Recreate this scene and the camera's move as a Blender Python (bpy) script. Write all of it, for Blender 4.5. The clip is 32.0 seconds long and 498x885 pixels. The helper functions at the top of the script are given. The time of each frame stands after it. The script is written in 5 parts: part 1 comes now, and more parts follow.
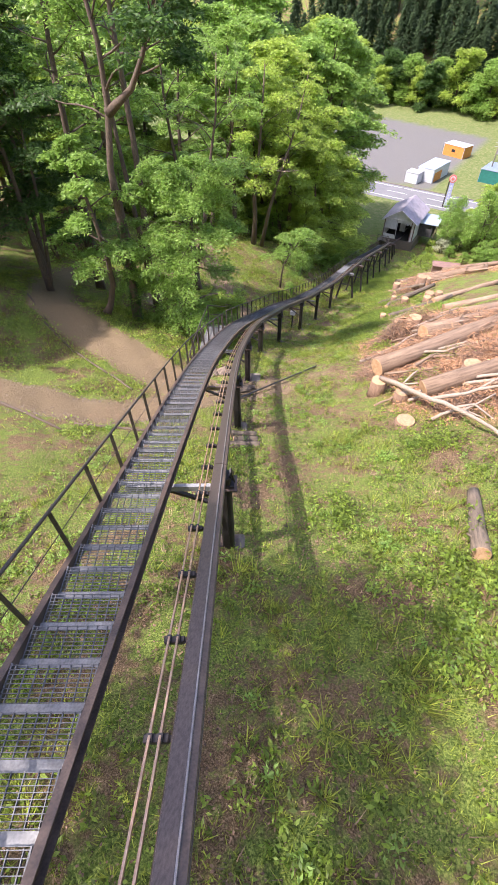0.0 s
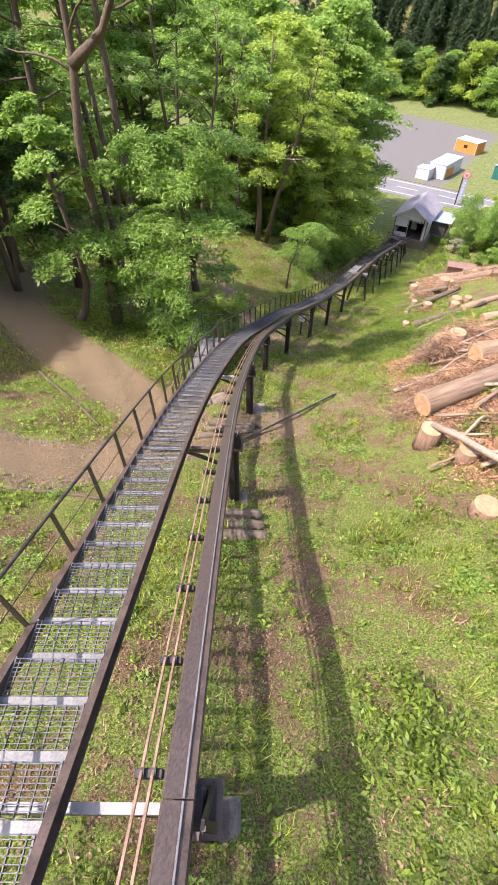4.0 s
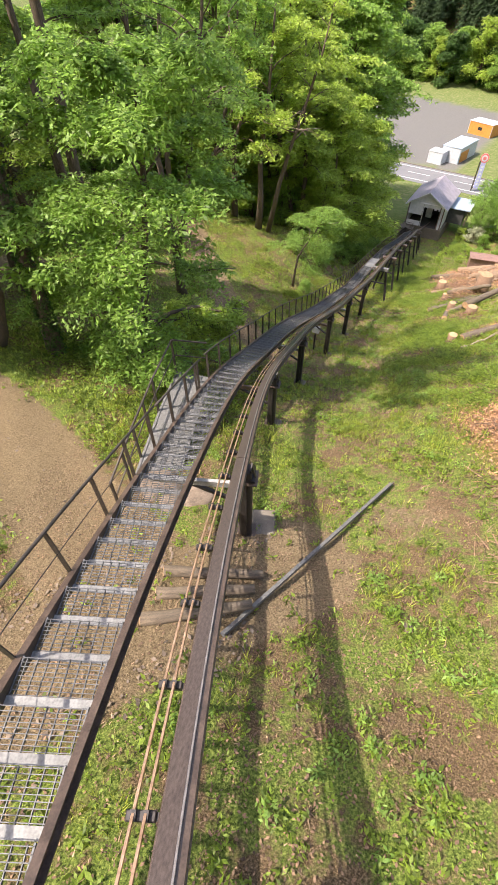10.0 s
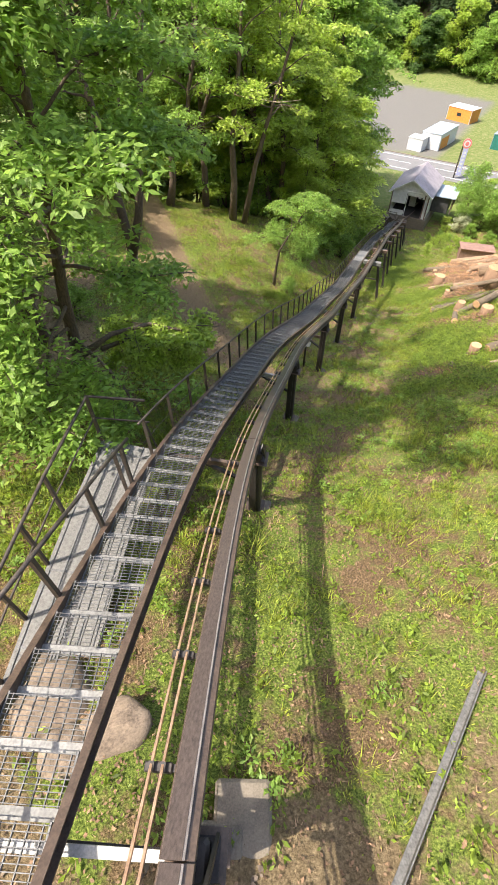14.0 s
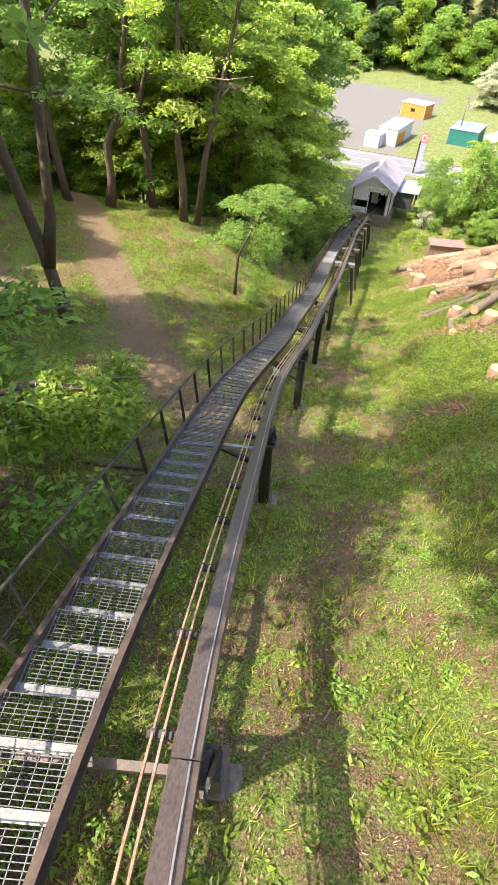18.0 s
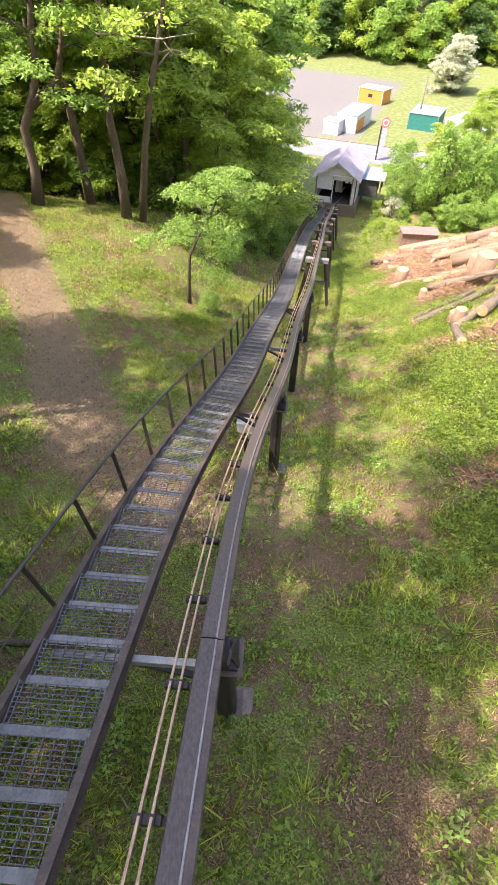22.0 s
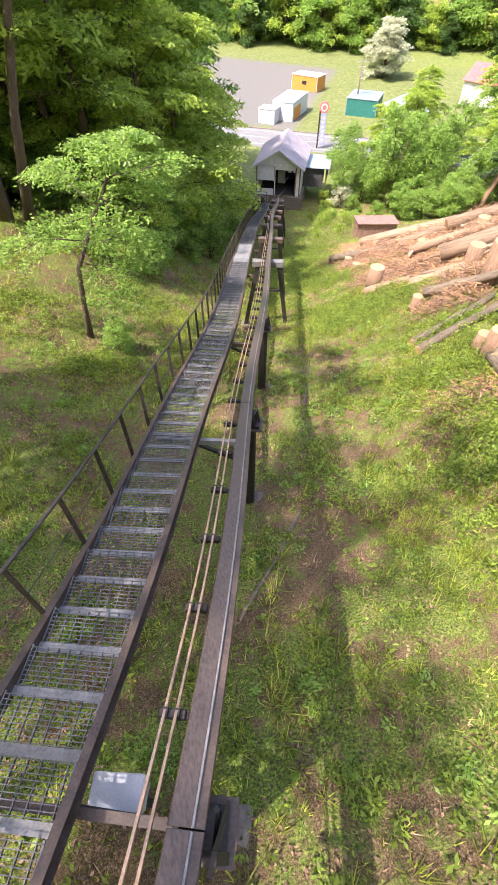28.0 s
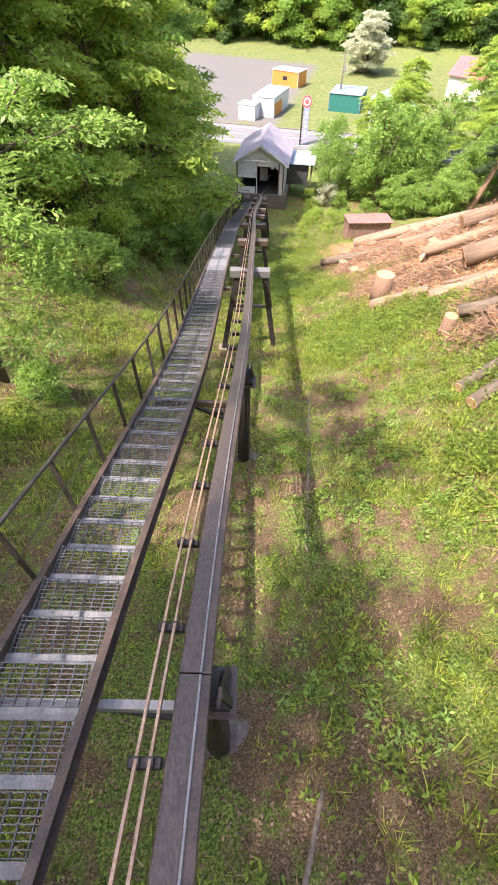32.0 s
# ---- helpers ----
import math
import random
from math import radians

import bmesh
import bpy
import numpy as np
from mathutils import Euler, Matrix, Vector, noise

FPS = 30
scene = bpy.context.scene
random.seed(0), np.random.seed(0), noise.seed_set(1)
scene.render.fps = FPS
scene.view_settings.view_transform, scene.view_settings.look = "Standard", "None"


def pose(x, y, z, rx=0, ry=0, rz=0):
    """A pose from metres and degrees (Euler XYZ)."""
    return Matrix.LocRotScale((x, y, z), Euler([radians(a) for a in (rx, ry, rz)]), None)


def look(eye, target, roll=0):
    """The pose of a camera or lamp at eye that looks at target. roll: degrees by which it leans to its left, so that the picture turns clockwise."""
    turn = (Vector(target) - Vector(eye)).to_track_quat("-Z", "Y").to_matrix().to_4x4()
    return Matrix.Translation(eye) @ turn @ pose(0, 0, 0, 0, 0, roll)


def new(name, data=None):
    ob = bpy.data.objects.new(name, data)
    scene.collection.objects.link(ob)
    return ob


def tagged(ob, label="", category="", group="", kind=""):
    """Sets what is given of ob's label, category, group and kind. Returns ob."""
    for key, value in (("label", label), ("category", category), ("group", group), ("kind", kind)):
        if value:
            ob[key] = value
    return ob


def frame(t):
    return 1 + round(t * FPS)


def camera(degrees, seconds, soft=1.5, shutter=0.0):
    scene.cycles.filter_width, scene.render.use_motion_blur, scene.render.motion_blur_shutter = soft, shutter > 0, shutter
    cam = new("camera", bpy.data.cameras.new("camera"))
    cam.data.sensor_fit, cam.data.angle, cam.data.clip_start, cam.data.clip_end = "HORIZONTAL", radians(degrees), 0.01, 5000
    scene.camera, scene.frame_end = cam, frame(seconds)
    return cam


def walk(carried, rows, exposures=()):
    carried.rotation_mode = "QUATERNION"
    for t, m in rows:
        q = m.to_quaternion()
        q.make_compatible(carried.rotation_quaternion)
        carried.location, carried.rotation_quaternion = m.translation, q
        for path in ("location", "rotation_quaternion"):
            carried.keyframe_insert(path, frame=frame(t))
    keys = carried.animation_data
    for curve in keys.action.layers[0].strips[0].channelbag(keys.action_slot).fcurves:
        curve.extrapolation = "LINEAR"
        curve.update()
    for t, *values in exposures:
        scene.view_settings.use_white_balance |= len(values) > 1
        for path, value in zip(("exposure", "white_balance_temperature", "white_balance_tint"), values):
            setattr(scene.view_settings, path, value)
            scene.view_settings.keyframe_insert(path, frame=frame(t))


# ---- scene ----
cam = camera(57.03, 32.0, soft=0.75)


def gaze(x, y, z, yaw, pitch, roll):
    """Eye, heading to the left of +Y, tilt and lean in degrees."""
    a, p = radians(yaw), radians(pitch)
    way = Vector((-math.sin(a) * math.cos(p), math.cos(a) * math.cos(p), math.sin(p)))
    eye = Vector((x, y, z))
    return look(eye, eye + way, roll)


# seconds, eye x y z, heading, tilt, lean
PATH = [
    (0.0, -0.000, 0.000, 0.000, 9.72, -47.19, -0.62),
    (0.5, -0.082, 0.491, -0.237, 9.81, -47.34, -0.58),
    (1.0, -0.165, 0.980, -0.473, 9.88, -47.46, -0.56),
    (1.5, -0.250, 1.471, -0.706, 9.90, -47.45, -0.47),
    (2.0, -0.337, 1.961, -0.936, 9.82, -47.38, -0.31),
    (2.5, -0.429, 2.449, -1.165, 9.84, -47.38, -0.21),
    (3.0, -0.524, 2.937, -1.396, 9.88, -47.41, -0.10),
    (3.5, -0.615, 3.425, -1.625, 9.85, -47.47, 0.02),
    (5.5, -0.959, 5.436, -2.549, 9.51, -47.82, 0.62),
    (6.0, -1.041, 5.952, -2.792, 9.57, -47.99, 0.55),
    (6.5, -1.118, 6.471, -3.038, 9.54, -48.12, 0.50),
    (7.0, -1.198, 6.990, -3.286, 9.84, -48.25, 0.25),
    (7.5, -1.279, 7.512, -3.533, 9.93, -48.34, 0.17),
    (8.0, -1.359, 8.034, -3.782, 9.77, -48.42, 0.19),
    (8.5, -1.440, 8.554, -4.032, 9.81, -48.47, 0.08),
    (9.0, -1.520, 9.072, -4.282, 9.84, -48.44, 0.11),
    (9.5, -1.601, 9.589, -4.531, 9.97, -48.41, -0.05),
    (10.0, -1.684, 10.102, -4.780, 9.92, -48.48, -0.07),
    (10.5, -1.762, 10.618, -5.032, 9.82, -48.60, -0.08),
    (11.0, -1.833, 11.139, -5.287, 9.69, -48.92, -0.12),
    (11.5, -1.893, 11.666, -5.541, 9.33, -49.21, -0.01),
    (12.0, -1.949, 12.198, -5.795, 9.03, -49.22, -0.04),
    (12.5, -2.003, 12.731, -6.049, 8.49, -49.11, 0.01),
    (13.0, -2.061, 13.263, -6.303, 7.90, -49.04, 0.20),
    (13.5, -2.118, 13.793, -6.559, 7.41, -49.04, 0.30),
    (14.0, -2.166, 14.324, -6.817, 6.88, -49.11, 0.28),
    (14.5, -2.208, 14.850, -7.079, 6.22, -49.17, 0.29),
    (15.0, -2.239, 15.380, -7.342, 5.27, -49.15, 0.45),
    (15.5, -2.266, 15.907, -7.603, 4.40, -49.08, 0.64),
    (17.5, -2.306, 18.019, -8.582, 2.02, -48.84, 0.97),
    (18.0, -2.289, 18.544, -8.833, 1.67, -48.76, 0.77),
    (18.5, -2.262, 19.067, -9.085, 1.12, -48.51, 0.79),
    (19.0, -2.231, 19.589, -9.335, 0.59, -48.30, 0.67),
    (19.5, -2.196, 20.104, -9.581, 0.14, -48.36, 0.49),
    (20.0, -2.158, 20.613, -9.822, -0.24, -48.61, 0.27),
    (20.5, -2.116, 21.120, -10.054, -0.77, -48.81, 0.19),
    (21.0, -2.070, 21.625, -10.286, -1.31, -48.95, 0.10),
    (21.5, -2.015, 22.138, -10.522, -2.08, -49.09, 0.27),
    (22.0, -1.960, 22.660, -10.765, -2.69, -49.15, 0.30),
    (22.5, -1.902, 23.180, -11.011, -3.45, -49.06, 0.57),
    (23.0, -1.845, 23.701, -11.259, -4.01, -48.97, 0.56),
    (23.5, -1.781, 24.225, -11.508, -4.75, -48.94, 0.79),
    (24.0, -1.710, 24.750, -11.755, -5.39, -48.92, 0.86),
    (24.5, -1.629, 25.274, -12.000, -5.88, -48.90, 0.85),
    (25.0, -1.535, 25.795, -12.240, -6.25, -48.85, 0.66),
    (25.5, -1.436, 26.311, -12.479, -6.86, -48.79, 0.61),
    (27.5, -0.997, 28.330, -13.478, -9.01, -49.27, 0.27),
    (28.0, -0.884, 28.823, -13.724, -9.62, -49.22, 0.37),
    (28.5, -0.769, 29.310, -13.962, -10.26, -49.06, 0.31),
    (29.0, -0.654, 29.795, -14.191, -10.93, -48.93, 0.44),
    (29.5, -0.545, 30.280, -14.417, -11.33, -48.89, 0.45),
    (30.0, -0.441, 30.770, -14.643, -11.42, -48.90, 0.46),
    (30.5, -0.335, 31.265, -14.871, -11.52, -48.91, 0.54),
    (31.0, -0.227, 31.764, -15.103, -11.67, -48.97, 0.68),
    (31.5, -0.116, 32.262, -15.344, -11.80, -49.05, 0.75),
    (32.0, 0.000, 32.766, -15.592, -11.97, -49.07, 0.88),
]

walk(cam, [(row[0], gaze(*row[1:])) for row in PATH], [(0, 1.68, 6180, 24), (8, 1.61, 6650, 20), (13, 1.7, 6900, 11), (18, 2.1, 6780, 14), (22, 2.28, 6700, 22), (25.5, 2.16, 6680, 15), (29, 2.06, 6600, 22), (32, 2.06, 6600, 22)])

# ---- daylight ----
SUN_HIGH, SUN_FROM = radians(58), radians(207)
world = bpy.data.worlds.new("sky")
scene.world = world
world.use_nodes = True
nodes, links = world.node_tree.nodes, world.node_tree.links
air = nodes.new("ShaderNodeTexSky")
air.sky_type, air.sun_disc, air.sun_elevation, air.sun_rotation = "NISHITA", False, SUN_HIGH, math.pi / 2 - SUN_FROM
air.dust_density, air.ozone_density = 3.0, 0.6
links.new(air.outputs["Color"], nodes["Background"].inputs["Color"])
nodes["Background"].inputs["Strength"].default_value = 0.13
lamp = bpy.data.lights.new("sun", "SUN")
lamp.energy, lamp.angle, lamp.color = 2.8, radians(0.55), (1.0, 0.95, 0.86)
sun = new("sun", lamp)
ray = Vector((math.cos(SUN_HIGH) * math.cos(SUN_FROM), math.cos(SUN_HIGH) * math.sin(SUN_FROM), math.sin(SUN_HIGH)))
sun.matrix_world = Matrix.Translation(ray * 60) @ ray.to_track_quat("Z", "Y").to_matrix().to_4x4()


# ---- lie of the land ----
KNOT = [0, 3, 6, 9, 12, 15, 18, 21, 24, 27, 31, 36, 42, 49, 57, 66, 71, 76, 82]
RAIL_X = [-0.33, -0.85, -1.35, -1.78, -2.04, -2.12, -1.85, -1.45, -0.70, -0.06, 0.92, 2.05, 3.41, 4.96, 7.02, 9.0, 10.1, 12.3, 14.6]
RAIL_Z = [-2.45, -3.87, -5.30, -6.73, -8.17, -9.58, -10.97, -12.30, -13.56, -14.75, -16.17, -17.79, -19.68, -22.02, -24.73, -27.9, -30.0, -30.75, -30.85]
DROP = [1.85, 1.8, 1.75, 1.75, 1.6, 1.55, 1.85, 2.0, 2.0, 2.05, 2.05, 2.5, 2.9, 2.9, 2.6, 2.2, 1.3, 1.0, 1.0]
LOT = -32.3


def spline(values):
    """A natural cubic spline over KNOT, straight on past its ends."""
    k, v = np.array(KNOT, float), np.array(values, float)
    n, h = len(k), np.diff(np.array(KNOT, float))
    m, r = np.zeros((n, n)), np.zeros(n)
    m[0, 0] = m[-1, -1] = 1
    for i in range(1, n - 1):
        m[i, i - 1], m[i, i], m[i, i + 1] = h[i - 1], 2 * (h[i - 1] + h[i]), h[i]
        r[i] = 6 * ((v[i + 1] - v[i]) / h[i] - (v[i] - v[i - 1]) / h[i - 1])
    c = np.linalg.solve(m, r)

    def at(y):
        y = np.asarray(y, float)
        yc = np.clip(y, k[0], k[-1])
        i = np.clip(np.searchsorted(k, yc) - 1, 0, n - 2)
        a, b = k[i + 1] - yc, yc - k[i]
        s = (c[i] * a ** 3 + c[i + 1] * b ** 3) / (6 * h[i]) + (v[i] / h[i] - c[i] * h[i] / 6) * a + (v[i + 1] / h[i] - c[i + 1] * h[i] / 6) * b
        first, last = (v[1] - v[0]) / h[0], (v[-1] - v[-2]) / h[-1]
        return s + np.where(y < k[0], (y - k[0]) * first, 0) + np.where(y > k[-1], (y - k[-1]) * last, 0)
    return at


plan_x, plan_z, plan_drop = spline(RAIL_X), spline(RAIL_Z), spline(DROP)


def soft(v, width=0.6):
    return width * np.logaddexp(0, np.asarray(v, float) / width)


def step(v, low, high):
    u = np.clip((np.asarray(v, float) - low) / (high - low), 0, 1)
    return u * u * (3 - 2 * u)


def bumps(x, y):
    return (0.05 * np.sin(1.3 * x + 0.4 * y) * np.sin(0.9 * y - 0.5 * x) + 0.03 * np.sin(2.9 * x - 1.7 * y + 1) + 0.02 * np.sin(4.7 * x + 3.9 * y)
            + 0.015 * np.sin(9.1 * x - 7.3 * y) * np.sin(6.3 * x + 8.9 * y))


def plan_land(x, y):
    x, y = np.asarray(x, float), np.asarray(y, float)
    yy = np.minimum(y, 82)
    d = x - plan_x(yy)
    base = plan_z(yy) - plan_drop(yy)
    late = step(y, 38, 58)
    right = (0.40 * (1 - late) - 0.10 * late) * (soft(d - 1.9) - soft(d - 9)) + 0.22 * (1 - late) * (soft(d - 9, 2) - soft(d - 40, 4))
    early = step(y, 11.5, 16)
    left = -0.35 * (1 - early) * step(-d, 0.5, 3) + early * (0.24 * (soft(-d - 1.6) - soft(-d - 11, 2)) + 0.05 * soft(-d - 11, 2))
    left = left + (1 - early) * 0.12 * soft(-d - 7, 2) + (1 - step(y, 40, 52)) * 0.2 * soft(-d - 16, 3)
    left = left * (1 - 0.8 * step(y, 44, 54)) + 2.3 * step(y, 27, 43) * step(-d, 2, 8) * (1 - step(y, 46, 58))
    slope = base + right + left + bumps(x, y)
    flat = step(y + 0.12 * np.abs(x - 11), 66, 78)
    z = slope * (1 - flat) + LOT * flat
    z = np.where(y > 60, np.maximum(z, LOT), z)
    hill = 0.42 * soft(y + 0.5 * np.clip(x - 32, -45, 60) - 166, 5) + 0.35 * soft(np.abs(x - 30) - 0.1 * y - 75, 6) * step(y, 60, 110)
    return z + np.minimum(hill, 70 + 0.02 * hill)


# the plan above is drawn at four fifths of true size
K = 1.25


def rail_x(y):
    return K * plan_x(np.asarray(y, float) / K)


def rail_z(y):
    return K * plan_z(np.asarray(y, float) / K)


def land(x, y):
    """Height of the ground in metres."""
    return K * plan_land(np.asarray(x, float) / K, np.asarray(y, float) / K)


# ---- materials ----
def surface(name, low, high, scale=6.0, rough=0.7, metal=0.0, bump=0.25, fine=60.0, island=0.0, each=0.0, glow=0.0, stretch=None, leaf=False):
    """A worn surface: two tones mixed by coarse and fine noise, with relief; island and each vary it leaf by leaf or piece by piece."""
    m = bpy.data.materials.new(name)
    m.use_nodes = True
    n, l = m.node_tree.nodes, m.node_tree.links
    body = n["Principled BSDF"]
    place = n.new("ShaderNodeTexCoord")
    where = place.outputs["Object"]
    if stretch:
        turn = n.new("ShaderNodeMapping")
        turn.inputs["Scale"].default_value = stretch
        l.new(where, turn.inputs["Vector"])
        where = turn.outputs["Vector"]
    big, small = n.new("ShaderNodeTexNoise"), n.new("ShaderNodeTexNoise")
    for tex, s, detail in ((big, scale, 5.0), (small, fine, 3.0)):
        tex.inputs["Scale"].default_value, tex.inputs["Detail"].default_value = s, detail
        l.new(where, tex.inputs["Vector"])
    both = n.new("ShaderNodeMath")
    both.operation = "MULTIPLY_ADD"
    both.inputs[1].default_value = 0.45
    l.new(small.outputs["Fac"], both.inputs[0])
    half = n.new("ShaderNodeMath")
    half.operation = "MULTIPLY"
    half.inputs[1].default_value = 0.62
    l.new(big.outputs["Fac"], half.inputs[0])
    l.new(half.outputs[0], both.inputs[2])
    tone = n.new("ShaderNodeValToRGB")
    tone.color_ramp.elements[0].position, tone.color_ramp.elements[1].position = 0.36, 0.68
    tone.color_ramp.elements[0].color, tone.color_ramp.elements[1].color = (*low, 1), (*high, 1)
    l.new(both.outputs[0], tone.inputs["Fac"])
    colour = tone.outputs["Color"]
    for amount, node, out in ((island, "ShaderNodeNewGeometry", "Random Per Island"), (each, "ShaderNodeObjectInfo", "Random")):
        if amount:
            pick, span, hsv = n.new(node), n.new("ShaderNodeMapRange"), n.new("ShaderNodeHueSaturation")
            span.inputs["To Min"].default_value, span.inputs["To Max"].default_value = 1 - amount, 1 + amount
            l.new(pick.outputs[out], span.inputs["Value"])
            l.new(span.outputs[0], hsv.inputs["Value"])
            l.new(colour, hsv.inputs["Color"])
            colour = hsv.outputs["Color"]
    l.new(colour, body.inputs["Base Color"])
    body.inputs["Metallic"].default_value = metal
    dull = n.new("ShaderNodeMapRange")
    dull.inputs["To Min"].default_value, dull.inputs["To Max"].default_value = max(rough - 0.15, 0.05), min(rough + 0.15, 1)
    l.new(big.outputs["Fac"], dull.inputs["Value"])
    l.new(dull.outputs[0], body.inputs["Roughness"])
    if bump:
        relief = n.new("ShaderNodeBump")
        relief.inputs["Strength"].default_value, relief.inputs["Distance"].default_value = bump, 0.02
        l.new(both.outputs[0], relief.inputs["Height"])
        l.new(relief.outputs["Normal"], body.inputs["Normal"])
    if leaf:
        thin, mix = n.new("ShaderNodeBsdfTranslucent"), n.new("ShaderNodeMixShader")
        mix.inputs[0].default_value = 0.6
        l.new(colour, thin.inputs["Color"])
        l.new(body.outputs[0], mix.inputs[1])
        l.new(thin.outputs[0], mix.inputs[2])
        l.new(mix.outputs[0], n["Material Output"].inputs["Surface"])
    return m


def soil():
    """Grassy hillside with bare earth where the attribute "bare" says, chips and moss in patches, gravel and asphalt on the level."""
    m = bpy.data.materials.new("soil")
    m.use_nodes = True
    n, l = m.node_tree.nodes, m.node_tree.links
    body = n["Principled BSDF"]
    where = n.new("ShaderNodeTexCoord").outputs["Object"]

    def grain(scale, detail=6.0, rough=0.6):
        t = n.new("ShaderNodeTexNoise")
        t.inputs["Scale"].default_value, t.inputs["Detail"].default_value, t.inputs["Roughness"].default_value = scale, detail, rough
        l.new(where, t.inputs["Vector"])
        return t.outputs["Fac"]

    def ramp(fac, *stops):
        r = n.new("ShaderNodeValToRGB")
        while len(r.color_ramp.elements) < len(stops):
            r.color_ramp.elements.new(0.5)
        for e, (p, c) in zip(r.color_ramp.elements, stops):
            e.position, e.color = p, (*c, 1)
        l.new(fac, r.inputs["Fac"])
        return r.outputs["Color"]

    def blend(fac, a, b):
        x = n.new("ShaderNodeMix")
        x.data_type = "RGBA"
        l.new(fac, x.inputs["Factor"])
        l.new(a, x.inputs["A"])
        l.new(b, x.inputs["B"])
        return x.outputs["Result"]

    def attribute(name):
        a = n.new("ShaderNodeAttribute")
        a.attribute_name = name
        return a.outputs["Fac"]

    fine, mid, wide = grain(38, 8, 0.75), grain(5.5, 6), grain(0.75, 5)
    grass = ramp(fine, (0.37, (0.028, 0.042, 0.009)), (0.5, (0.13, 0.18, 0.032)), (0.63, (0.33, 0.38, 0.09)))
    litter = ramp(grain(55, 8, 0.8), (0.37, (0.03, 0.018, 0.010)), (0.5, (0.15, 0.094, 0.052)), (0.63, (0.38, 0.265, 0.16)))
    mottle = n.new("ShaderNodeMath")
    mottle.operation = "MULTIPLY_ADD"
    mottle.inputs[1].default_value = 0.55
    l.new(mid, mottle.inputs[0])
    l.new(wide, mottle.inputs[2])
    dry = n.new("ShaderNodeMath")
    dry.operation = "MULTIPLY_ADD"
    dry.inputs[1].default_value = -0.3
    l.new(attribute("lawn"), dry.inputs[0])
    lusher = n.new("ShaderNodeMath")
    lusher.operation = "MULTIPLY_ADD"
    lusher.inputs[1].default_value = 0.02
    l.new(attribute("verdure"), lusher.inputs[0])
    l.new(mottle.outputs[0], lusher.inputs[2])
    l.new(lusher.outputs[0], dry.inputs[2])
    hill = blend(ramp(dry.outputs[0], (0.745, (0, 0, 0)), (0.86, (0.95, 0.95, 0.95))), grass, litter)
    meadow = ramp(grain(1.6, 7, 0.7), (0.35, (0.075, 0.112, 0.028)), (0.5, (0.125, 0.15, 0.048)), (0.68, (0.21, 0.195, 0.10)))
    hill = blend(attribute("lawn"), hill, meadow)
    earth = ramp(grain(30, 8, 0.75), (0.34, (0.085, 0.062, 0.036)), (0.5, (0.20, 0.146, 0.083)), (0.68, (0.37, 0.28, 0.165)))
    edge = n.new("ShaderNodeMath")
    edge.operation = "MULTIPLY_ADD"
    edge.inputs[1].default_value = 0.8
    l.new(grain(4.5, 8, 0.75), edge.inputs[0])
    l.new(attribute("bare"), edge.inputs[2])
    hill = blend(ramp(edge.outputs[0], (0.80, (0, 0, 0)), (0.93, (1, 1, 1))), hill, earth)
    gravel = ramp(grain(7, 8, 0.8), (0.3, (0.105, 0.10, 0.092)), (0.7, (0.165, 0.158, 0.147)))
    hill = blend(attribute("gravel"), hill, gravel)
    bark = ramp(grain(26, 8, 0.8), (0.36, (0.06, 0.024, 0.010)), (0.5, (0.27, 0.12, 0.055)), (0.66, (0.56, 0.35, 0.2)))
    hill = blend(attribute("bark"), hill, bark)
    l.new(hill, body.inputs["Base Color"])
    body.inputs["Roughness"].default_value = 0.95
    body.inputs["Specular IOR Level"].default_value = 0.15
    relief = n.new("ShaderNodeBump")
    relief.inputs["Strength"].default_value, relief.inputs["Distance"].default_value = 0.8, 0.06
    l.new(fine, relief.inputs["Height"])
    l.new(relief.outputs["Normal"], body.inputs["Normal"])
    return m


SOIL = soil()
STEEL = surface("brown_steel", (0.042, 0.028, 0.021), (0.12, 0.082, 0.06), 7, 0.5, 0.05, 0.10)
RUNNING = surface("worn_steel", (0.05, 0.036, 0.03), (0.135, 0.10, 0.08), 4, 0.38, 0.3, 0.04, stretch=(18, 0.3, 18))
BEAD = surface("bright_steel", (0.18, 0.15, 0.13), (0.36, 0.32, 0.29), 5, 0.4, 0.5, 0.05, stretch=(6, 0.6, 6))
DARK = surface("dark_steel", (0.018, 0.015, 0.014), (0.055, 0.046, 0.042), 6, 0.55, 0.3, 0.12)
RAILING = surface("railing_steel", (0.03, 0.024, 0.02), (0.10, 0.08, 0.065), 9, 0.55, 0.35, 0.1)
GALV = surface("galvanised_steel", (0.19, 0.19, 0.185), (0.36, 0.355, 0.345), 9, 0.58, 0.25, 0.08, each=0.12)
GRATE = surface("grating_steel", (0.06, 0.06, 0.061), (0.17, 0.17, 0.172), 12, 0.55, 0.3, 0.1, each=0.15)
NOSE = surface("nosing_steel", (0.115, 0.113, 0.108), (0.25, 0.246, 0.236), 9, 0.6, 0.25, 0.08, each=0.15)
COPPER = surface("copper", (0.38, 0.21, 0.12), (0.64, 0.42, 0.27), 8, 0.4, 0.6, 0.05)
DECK = surface("worn_mesh_deck", (0.075, 0.072, 0.068), (0.19, 0.185, 0.175), 22, 0.7, 0.1, 0.3)
CONCRETE = surface("concrete", (0.085, 0.07, 0.053), (0.20, 0.168, 0.13), 6, 0.9, 0, 0.3)
BARK = surface("cedar_bark", (0.10, 0.056, 0.034), (0.29, 0.18, 0.115), 5, 0.9, 0, 0.7, stretch=(7, 7, 0.7))
